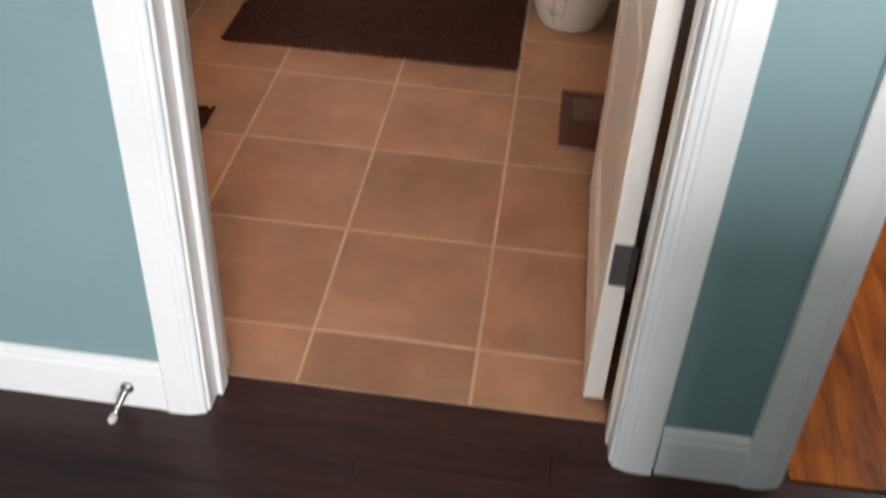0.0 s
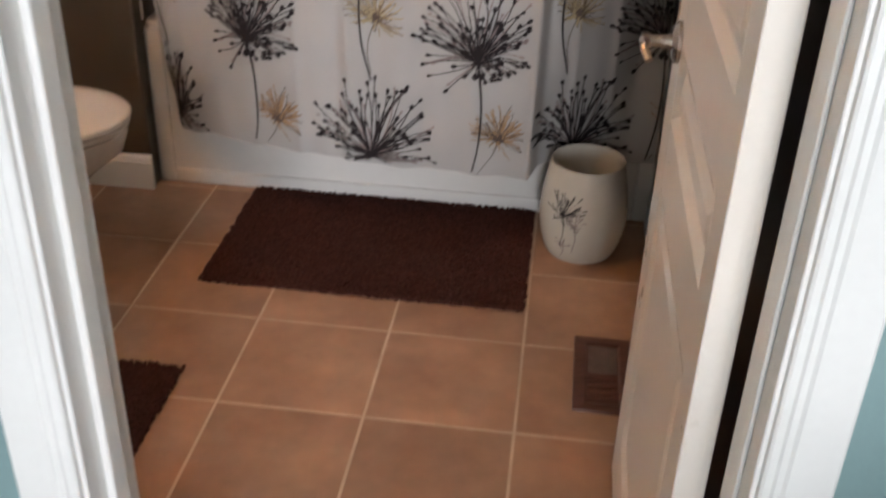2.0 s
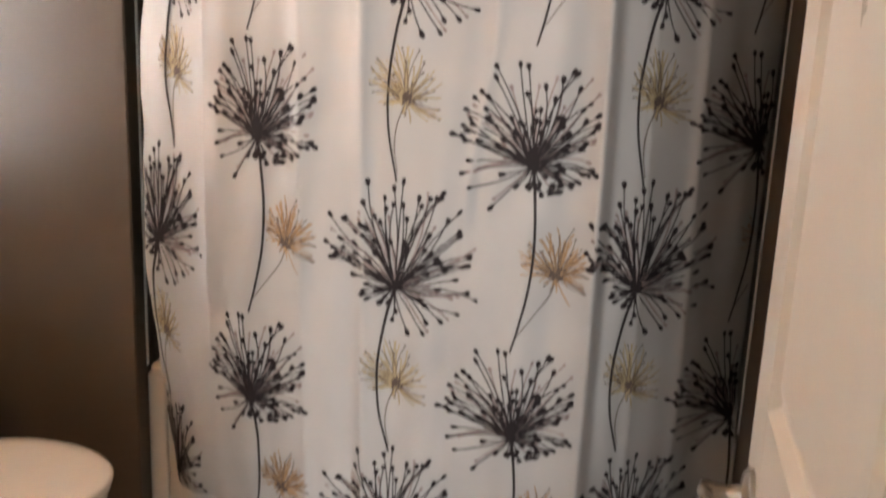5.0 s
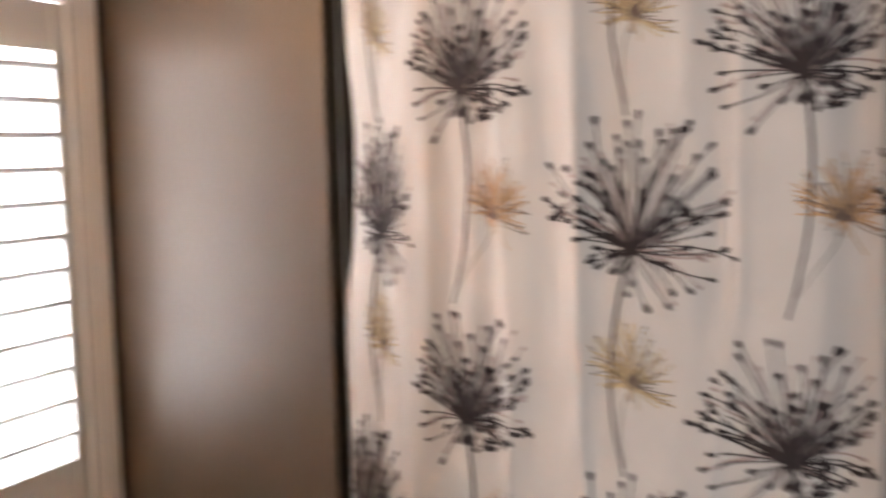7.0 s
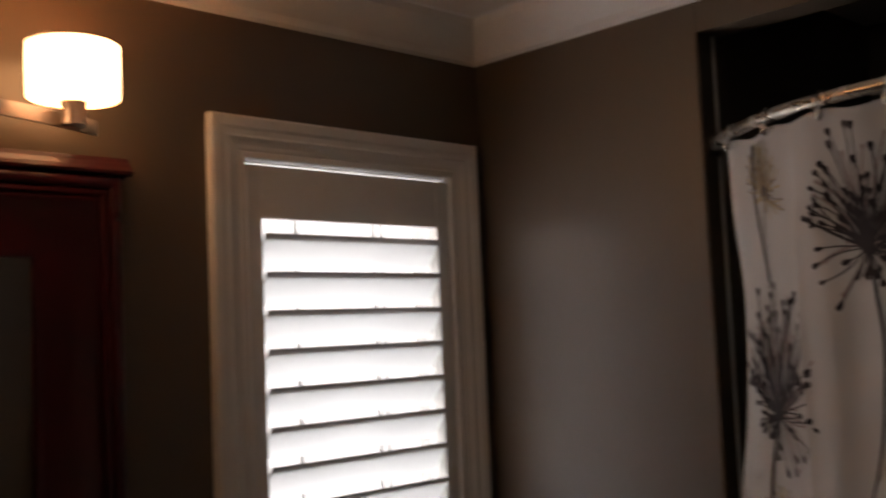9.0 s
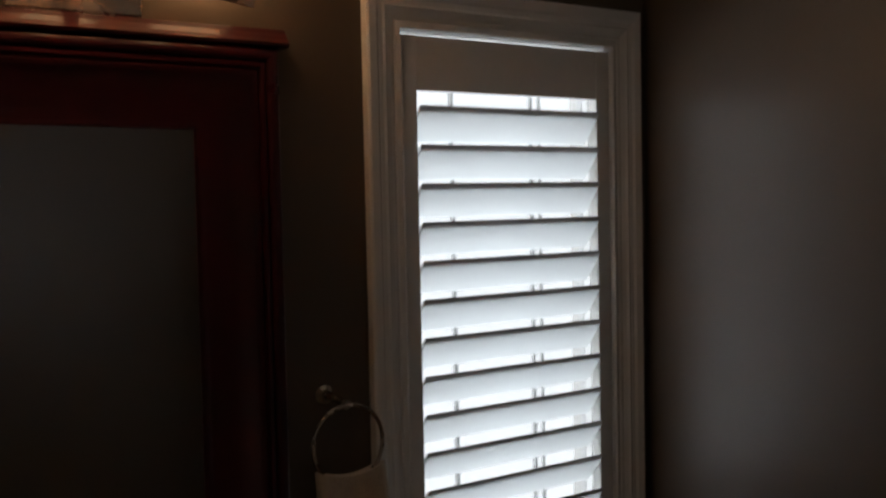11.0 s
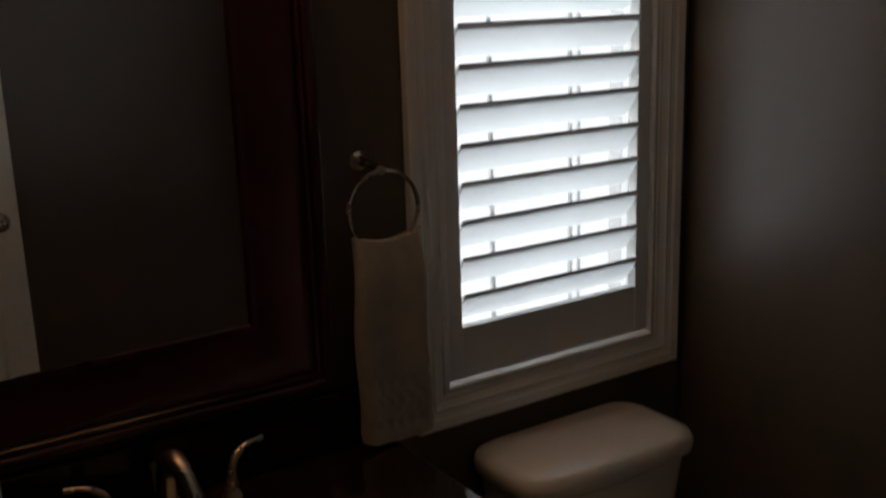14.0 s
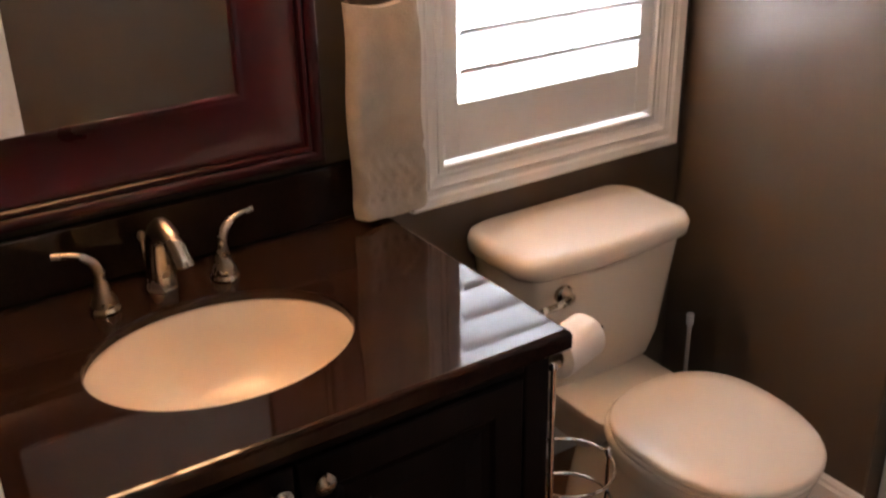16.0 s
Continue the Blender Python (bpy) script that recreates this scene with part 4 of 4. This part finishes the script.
bm = B()
rngt = random.Random(3)
ty0, ty1 = 0.877, 1.020
cols = 40
front = []
TXC = XL + 0.066
for side in (1, -1):
    rows = []
    for j in range(46):
        f = j / 45
        z = 1.224 + (0.812 + (0.02 if side < 0 else 0.0) - 1.224) * f
        row = []
        for i in range(cols + 1):
            u = i / cols
            flare = 0.006 + 0.010 * f
            y = ty0 - flare * 0.3 + (ty1 - ty0 + flare) * u + 0.003 * math.sin(9 * f)
            edge = min(u, 1 - u)
            th = 0.020 * min(1, (edge / 0.10)) ** 0.5 * (0.55 + 0.45 * min(1, f * 5)) + 0.006 * math.sin(7 * u + 1.2 * side) * min(1, f * 3)
            if 0.70 < f < 0.93:
                th += 0.0034 * math.sin(40 * u + 5 * math.sin(40 * f)) * math.sin(34 * f) - 0.0015
            if abs(f - 0.70) < 0.02 or abs(f - 0.93) < 0.02:
                th -= 0.004
            th += 0.0032 * noise.noise(Vector((26 * u * 0.14, 9 * z, 3.0 * side))) * min(1, f * 4) + 0.0022 * noise.noise(Vector((60 * u * 0.14, 34 * z, 7.0 * side))) * (1.0 if f > 0.66 else 0.45)
            zz = z - 0.010 * math.sin(math.pi * u) * (1 - f) * 1.6 + 0.006 * math.sin(5 * u + 2) * f
            row.append(bm.verts.new((TXC + side * max(0.002, th), y, zz)))
        rows.append(row)
    for a, b in zip(rows, rows[1:]):
        for i in range(cols):
            bm.faces.new((a[i], a[i + 1], b[i + 1], b[i]))
    front.append(rows)
for i in range(cols):
    bm.faces.new((front[0][0][i], front[0][0][i + 1], front[1][0][i + 1], front[1][0][i]))
    bm.faces.new((front[0][-1][i], front[0][-1][i + 1], front[1][-1][i + 1], front[1][-1][i]))
for a, b in zip(range(45), range(1, 46)):
    for e in (0, cols):
        bm.faces.new((front[0][a][e], front[0][b][e], front[1][b][e], front[1][a][e]))
solid("hand_towel", bm, M_TOWEL, "beige terry hand towel hanging from the ring", "towel", smooth=True, angle=70)

# ---- toilet ----
toilet = thing("toilet", "biscuit porcelain toilet with a closed lid under the window", "toilet", at=(-1.1, 1.38, 0))
qx, qy = -1.1, 1.38


def oval(cx, cy, back, frontr, half, z, n=48, e=2.2, eb=2.4):
    """An egg: back and front reach from the centre, half width across."""
    out = []
    for k in range(n):
        t = 2 * math.pi * k / n
        c, s = math.cos(t), math.sin(t)
        r = frontr if c > 0 else back
        ee = e if c > 0 else eb
        out.append((cx + r * math.copysign(abs(c) ** (2 / ee), c) - qx, cy + half * math.copysign(abs(s) ** (2 / ee), s) - qy, z))
    return out


bm = B()
loft(bm, [oval(-1.02, qy, 0.30, 0.170, 0.115, 0.0), oval(-1.02, qy, 0.30, 0.165, 0.112, 0.02), oval(-1.03, qy, 0.28, 0.13, 0.095, 0.10), oval(-1.02, qy, 0.27, 0.14, 0.10, 0.18),
          oval(-0.99, qy, 0.20, 0.185, 0.120, 0.26), oval(-0.95, qy, 0.18, 0.218, 0.157, 0.32), oval(-0.945, qy, 0.20, 0.226, 0.172, 0.365), oval(-0.945, qy, 0.20, 0.225, 0.171, 0.378), oval(-0.945, qy, 0.195, 0.21, 0.165, 0.382)])
part("bowl", bm, M_PORC, toilet, "", True, 60)
bm = B()
loft(bm, [oval(-1.25, qy, 0.19, 0.12, 0.055, 0.20, 32, 5, 5), oval(-1.25, qy, 0.20, 0.19, 0.085, 0.30, 32, 5, 5), oval(-1.25, qy, 0.205, 0.20, 0.128, 0.350, 32, 5, 5), oval(-1.25, qy, 0.205, 0.20, 0.132, 0.368, 32, 5, 5), oval(-1.25, qy, 0.20, 0.195, 0.127, 0.374, 32, 5, 5)])
part("tank_shelf", bm, M_PORC, toilet, "", True, 50)
bm = B()
loft(bm, [oval(-0.94, qy, 0.165, 0.222, 0.170, 0.3835), oval(-0.94, qy, 0.172, 0.229, 0.177, 0.387), oval(-0.94, qy, 0.172, 0.230, 0.178, 0.395), oval(-0.94, qy, 0.168, 0.224, 0.172, 0.401)])
part("seat", bm, M_PORC, toilet, "", True, 60)
bm = B()
loft(bm, [oval(-0.94, qy, 0.172, 0.226, 0.174, 0.403), oval(-0.94, qy, 0.180, 0.234, 0.182, 0.406), oval(-0.94, qy, 0.180, 0.234, 0.182, 0.413), oval(-0.94, qy, 0.173, 0.227, 0.175, 0.420), oval(-0.94, qy, 0.14, 0.18, 0.14, 0.424), oval(-0.94, qy, 0.07, 0.10, 0.08, 0.426)])
part("lid", bm, M_PORC, toilet, "", True, 60)
for dy in (-0.07, 0.07):
    bm = B()
    box(bm, -1.125 - qx, -1.085 - qx, dy - 0.016, dy + 0.016, 0.374, 0.402, 0.006, 2)
    part("hinge_cap", bm, M_PORC, toilet, "", True, 40)


def rrect(x0, x1, y0, y1, z, r, bow=0.0, n=6):
    """A rounded rectangle whose front bows out."""
    out = []
    for cx, cy, a0 in ((x1 - r, y1 - r, 0), (x0 + r, y1 - r, 90), (x0 + r, y0 + r, 180), (x1 - r, y0 + r, 270)):
        for k in range(n + 1):
            a = radians(a0 + 90 * k / n)
            out.append([cx + r * math.cos(a), cy + r * math.sin(a), z])
    full = []
    for p, q in zip(out, out[1:] + out[:1]):
        full.append(p)
        if math.dist(p, q) > 0.06:
            full += [[p[0] + (q[0] - p[0]) * t, p[1] + (q[1] - p[1]) * t, z] for t in (0.2, 0.4, 0.6, 0.8)]
    for p in full:
        if p[0] > (x0 + x1) / 2:
            p[0] += bow * (1 - ((p[1] - (y0 + y1) / 2) / ((y1 - y0) / 2)) ** 2)
    return [(p[0] - qx, p[1] - qy, p[2]) for p in full]


bm = B()
loft(bm, [rrect(-1.455, -1.265, qy - 0.175, qy + 0.175, 0.375, 0.045, 0.02), rrect(-1.455, -1.255, qy - 0.19, qy + 0.19, 0.43, 0.045, 0.02), rrect(-1.458, -1.242, qy - 0.217, qy + 0.221, 0.657, 0.045, 0.02)])
part("tank", bm, M_PORC, toilet, "", True, 60)
bm = B()
loft(bm, [rrect(-1.462, -1.238, qy - 0.223, qy + 0.226, 0.657, 0.05, 0.02), rrect(-1.465, -1.226, qy - 0.233, qy + 0.238, 0.667, 0.055, 0.02), rrect(-1.465, -1.224, qy - 0.235, qy + 0.240, 0.690, 0.055, 0.02),
          rrect(-1.463, -1.230, qy - 0.229, qy + 0.234, 0.704, 0.055, 0.02), rrect(-1.455, -1.245, qy - 0.207, qy + 0.213, 0.711, 0.05, 0.02)])
part("tank_lid", bm, M_PORC, toilet, "", True, 60)
bm = B()
lathe(bm, [(0, 0), (0.021, 0), (0.021, 0.010), (0.014, 0.016), (0.011, 0.030), (0, 0.031)], (-1.235 - qx, 1.247 - qy, 0.616), 20, 'x', cap=False)
tube(bm, bez([(-1.208 - qx, 1.250 - qy, 0.614), (-1.202 - qx, 1.215 - qy, 0.612), (-1.204 - qx, 1.172 - qy, 0.609)], 5), [0.0085] * 5 + [0.0078] * 6, 10)
part("flush_lever", bm, M_NICKEL, toilet, "brushed nickel flush lever", True)

# ---- toilet paper stand ----
stand = thing("toilet_paper_stand", "chrome toilet paper stand with a wire basket", "paper stand", at=(-1.03, 1.10, 0))
sx0, sy0 = -1.03, 1.10
bm = B()
lathe(bm, [(0, 0), (0.115, 0), (0.115, 0.006), (0.10, 0.012), (0, 0.012)], (0, 0, 0), 32, cap=False)
part("base", bm, M_CHROME, stand, "", True)
for dx, dy, top in ((0.062, -0.092, 0.655), (0.036, -0.102, 0.60), (0.018, 0.090, 0.375)):
    bm = B()
    tube(bm, [(dx, dy, 0.006), (dx, dy, top)], 0.005, 10)
    lathe(bm, [(0, top - 0.002), (0.008, top), (0.009, top + 0.008), (0.005, top + 0.015), (0, top + 0.016)], (dx, dy, 0), 14, cap=False)
    part("post", bm, M_CHROME, stand, "", True)
for z in (0.17, 0.29, 0.375):
    bm = B()
    tube(bm, [(0.092 * math.cos(a), 0.092 * math.sin(a), z) for a in np.linspace(0, 2 * math.pi, 40, endpoint=False)], 0.0035, 8, True)
    part("basket_ring", bm, M_CHROME, stand, "", True)
bm = B()
tube(bm, [(0.062, -0.092, 0.662), (0.052, -0.06, 0.668), (0.014, 0.055, 0.668)], 0.006, 10)
part("roll_arm", bm, M_CHROME, stand, "", True)
roll = thing("toilet_paper_roll", "white toilet paper roll on the chrome arm", "toilet paper", at=(sx0 + 0.032, sy0 - 0.030, 0.668))
roll.rotation_euler = (0, 0, radians(17))
bm = B()
lathe(bm, [(0.020, -0.05), (0.040, -0.05), (0.042, -0.047), (0.042, 0.047), (0.040, 0.05), (0.020, 0.05), (0.020, -0.05)], (0, 0, 0), 40, 'y', cap=False)
part("paper", bm, M_PAPER, roll, "", True)
bm = B()
lathe(bm, [(0.0195, -0.0505), (0.0195, 0.0505)], (0, 0, 0), 24, 'y', cap=False)
part("core", bm, M_TOWEL, roll, "brown cardboard core", True)

# toilet brush behind the toilet
brush = thing("toilet_brush", "slim grey handled toilet brush in a dark holder behind the toilet", "toilet brush", at=(-1.262, 1.662, 0))
bm = B()
lathe(bm, [(0, 0), (0.05, 0), (0.052, 0.02), (0.046, 0.12), (0.044, 0.125), (0, 0.12)], (0, 0, 0), 28, cap=False)
part("holder", bm, M_BRONZE, brush, "", True)
bm = B()
tube(bm, [(0, 0, 0.12), (0, 0, 0.40)], 0.005, 10)
lathe(bm, [(0, 0.395), (0.009, 0.398), (0.009, 0.425), (0, 0.43)], (0, 0, 0), 14, cap=False)
part("handle", bm, M_BRUSH, brush, "", True)

# ---- waste bin ----
bin_c = (0.457, 1.662, 0)
wbin = thing("waste_bin", "cream glazed ceramic waste bin printed with a dandelion", "waste bin", at=bin_c)
BPROF = [(0.088, 0.0), (0.094, 0.004), (0.106, 0.03), (0.117, 0.075), (0.1205, 0.12), (0.1175, 0.17), (0.110, 0.22), (0.102, 0.262), (0.100, 0.276)]
bm = B()
fine = bez([(r, 0, z) for r, z in BPROF], 4)
prof = [(p.x, p.z) for p in fine] + [(0.098, 0.279), (0.095, 0.277), (0.094, 0.262), (0.108, 0.17), (0.110, 0.12), (0.10, 0.04), (0.0, 0.02)]
lathe(bm, [(0.0, 0.0)] + prof, (0, 0, 0), 56, cap=False)
part("body", bm, M_CERAMIC, wbin, "", True, 60)


def bin_r(z):
    for (r0, z0), (r1, z1) in zip(BPROF, BPROF[1:]):
        if z0 <= z <= z1:
            return r0 + (r1 - r0) * (z - z0) / (z1 - z0)
    return 0.1


def bin_stroke(bm, pts, widths):
    prev = None
    for i, (s, z) in enumerate(pts):
        a, b = pts[max(0, i - 1)], pts[min(len(pts) - 1, i + 1)]
        dx, dz = b[0] - a[0], b[1] - a[1]
        l = math.hypot(dx, dz) or 1
        pair = []
        for q in (-1, 1):
            ss, zz = s - q * dz / l * widths[i] / 2, min(0.27, max(0.01, z + q * dx / l * widths[i] / 2))
            r = bin_r(zz) + 0.0012
            an = radians(-118) + ss / r
            pair.append(bm.verts.new((r * math.cos(an), r * math.sin(an), zz)))
        if prev:
            bm.faces.new((prev[0], prev[1], pair[1], pair[0]))
        prev = pair


rngb = random.Random(8)
for s0, z0, size, cnt, mt in ((0.0, 0.152, 0.074, 52, M_INK), (0.035, 0.125, 0.04, 26, M_INK2), (0.0, 0.06, 0.03, 20, M_INK2)):
    bm = B()
    for k in range(cnt):
        a = radians(rngb.uniform(10, 170)) if rngb.random() < 0.8 else radians(rngb.uniform(170, 370))
        r = size * rngb.uniform(0.35, 1.0) * (1.0 if math.sin(a) > 0 else 0.5)
        pts = [(s0 + r * f * math.cos(a), z0 + r * f * math.sin(a) + 0.004 * f) for f in (0, 0.35, 0.7, 1.0)]
        bin_stroke(bm, pts, [0.0016, 0.0012, 0.0012, 0.004])
    bin_stroke(bm, [(s0 + 0.006 * math.sin(f * 4), z0 - 0.10 * f * (z0 / 0.16)) for f in np.linspace(0, 1, 8)], [0.0022] * 8)
    part("printed_seed_head", bm, mt, wbin, "printed dandelion in dark ink" if mt is M_INK else "faint grey printed flower")

# ---- rugs ----


def rug(name, x0, x1, y0, y1, label, seed):
    r = random.Random(seed)
    top = thing(name, label, "bath mat", at=((x0 + x1) / 2, (y0 + y1) / 2, 0.0))
    cx, cy, _ = top.location
    bm = B()
    box(bm, x0 - cx, x1 - cx, y0 - cy, y1 - cy, 0.001, 0.007, 0.002, 1)
    part("backing", bm, M_RUG, top)
    vs, fs = [], []
    step = 0.0098
    nx, ny = int((x1 - x0) / step), int((y1 - y0) / step)
    for i in range(nx + 1):
        for j in range(ny + 1):
            px = x0 - cx + (x1 - x0) * i / nx + r.uniform(-0.003, 0.003)
            py = y0 - cy + (y1 - y0) * j / ny + r.uniform(-0.005, 0.005)
            h, w, a = r.uniform(0.0105, 0.0135), r.uniform(0.0055, 0.0075), r.uniform(0, 6.28)
            lx, ly = r.uniform(-0.003, 0.003), r.uniform(-0.003, 0.003)
            b0 = len(vs)
            for q in range(4):
                vs.append((px + w * math.cos(a + q * 1.571), py + w * math.sin(a + q * 1.571), 0.005))
            for q in range(4):
                vs.append((px + lx + 0.6 * w * math.cos(a + q * 1.571 + 0.4), py + ly + 0.6 * w * math.sin(a + q * 1.571 + 0.4), h))
            for q in range(4):
                fs.append((b0 + q, b0 + (q + 1) % 4, b0 + 4 + (q + 1) % 4, b0 + 4 + q))
            fs.append((b0 + 4, b0 + 5, b0 + 6, b0 + 7))
    me = bpy.data.meshes.new("pile")
    me.from_pydata(vs, [], fs)
    me.materials.append(M_RUG)
    pile = new("tufted_top", me)
    pile.parent = top
    tagged(pile, "dark chocolate tufted pile", kind="stuff")
    return top


rug("bath_mat", -0.527, 0.318, 1.308, 1.846, "dark chocolate tufted bath mat in front of the tub", 1)
rug("bath_mat", -0.84, -0.442, 0.30, 0.935, "dark chocolate tufted bath mat in front of the vanity", 2)

# ---- floor register ----
VX0, VX1, VYA, VYB = 0.452, 0.588, 0.935, 1.222
reg = thing("floor_register", "brown wooden floor register with a metal damper", "floor vent", at=((VX0 + VX1) / 2, (VYA + VYB) / 2, 0))
rx0, ry0 = (VX0 + VX1) / 2, (VYA + VYB) / 2
bm = B()
sweep_frame(bm, VX0 - rx0, VX1 - rx0, VYA - ry0, VYB - ry0, [(0, 0.0), (0.002, 0.006), (0.026, 0.007), (0.031, 0.004), (0.031, 0.0012)], lambda u, v, h: (u, v, h))
part("frame", bm, M_VENTWOOD, reg)
bm = B()
box(bm, VX0 + 0.031 - rx0, VX1 - 0.031 - rx0, VYA + 0.031 - ry0, VYB - 0.031 - ry0, 0.0004, 0.0011)
part("backing", bm, M_VENTWOOD, reg)
# paler plate on the far half only, for the reflection in the metal
bm = B()
box(bm, VX0 + 0.034 - rx0, VX1 - 0.034 - rx0, 0.002, VYB - 0.034 - ry0, 0.0012, 0.0026, 0.0004, 1)
part("damper", bm, M_DAMPER, reg, "dull grey-brown metal damper plate")
for k in range(4):
    bm = B()
    y = -0.014 - 0.024 * k
    box(bm, VX0 + 0.034 - rx0, VX1 - 0.034 - rx0, y - 0.008, y, 0.0012, 0.0050, 0.0012, 1)
    part("slat", bm, M_VENTWOOD, reg)

# ---- outside the window ----
bm = B()
box(bm, -300, 300, -300, 300, -0.7, -0.6)
solid("ground", bm, mat("far_lawn", (0.07, 0.10, 0.04), 0.9, 0.3, 3, 30), "green lawn around the house", "ground", "structure")

# ---- floor pieces ----
T, G = 0.33, 0.0062


def tile_mesh(w, d, h, name, material, b):
    bm = B()
    box(bm, -w / 2, w / 2, -d / 2, d / 2, -0.006, 0.0)
    for v in bm.verts:
        if v.co.z < -0.003:
            v.co.z = -0.008
    es = [e for e in bm.edges if all(v.co.z > -0.003 for v in e.verts)]
    bmesh.ops.bevel(bm, geom=es, offset=b, segments=1, affect='EDGES')
    return mesh_of(name, bm, material)


cache = {}


def piece(name, parent, x0, x1, y0, y1, material, b, gap, z=0.0):
    w, d = x1 - x0 - gap, y1 - y0 - gap
    if w < 0.01 or d < 0.01:
        return
    key = (name, round(w, 3), round(d, 3))
    if key not in cache:
        cache[key] = tile_mesh(w, d, 0, name, material, b)
    ob = new(name, cache[key])
    ob.parent = parent
    ob.location = ((x0 + x1) / 2, (y0 + y1) / 2, z)


for i in range(math.floor(XL / T), 3):
    for j in range(-1, 6):
        a, b = max(XL, i * T), min(XR, (i + 1) * T)
        c, d = max(0.0305, 0.18 + j * T), min(YT + 0.02, 0.18 + (j + 1) * T)
        if b > a and d > c:
            piece("tile", bath_floor, a, b, c, d, M_TILE, 0.0015, G)
rngp = random.Random(11)
PW = 0.083
for j in range(22):
    y1 = 0.0305 - j * PW
    x = -1.55 - rngp.uniform(0, 0.7)
    while x < 1.9:
        ln = rngp.choice((0.6, 0.8, 1.0, 1.2))
        piece("plank", hall_floor, max(x, HX0), min(x + ln, HX1), y1 - PW, y1, M_PLANK, 0.0004, 0.0003)
        x += ln
# the rest of the hall floor, far from the walk
bm = B()
for j in range(22, math.ceil((0.0305 - HY) / PW)):
    y1 = 0.0305 - j * PW
    x = HX0 - rngp.uniform(0, 0.7)
    while x < HX1:
        ln = rngp.choice((0.6, 0.8, 1.0, 1.2))
        if x + ln > HX0 + 0.01:
            box(bm, max(x, HX0), min(x + ln, HX1) - 0.0005, max(y1 - PW, HY) + 0.0005, y1, -0.006, 0.0)
        x += ln
part("plank_field", bm, M_PLANK, hall_floor)["kind"] = "stuff"
for i in range(math.ceil((HX1 - XR - 0.1) / 0.083)):
    x = XR + 0.1 + i * 0.083
    a = 0.016
    for ln in (0.55 + 0.25 * (i % 3), 0.9, 1.3):
        piece("plank", oak_floor, x, min(x + 0.083, HX1), a, min(a + ln, 2.6), M_OAK, 0.0005, 0.0004, 0.001)
        a += ln
for i in range(8):
    x = OX0 + 0.018 + i * 0.083
    piece("plank", oak_floor, x, x + 0.083, -0.05, 0.0155, M_OAK, 0.0005, 0.0004, 0.005)
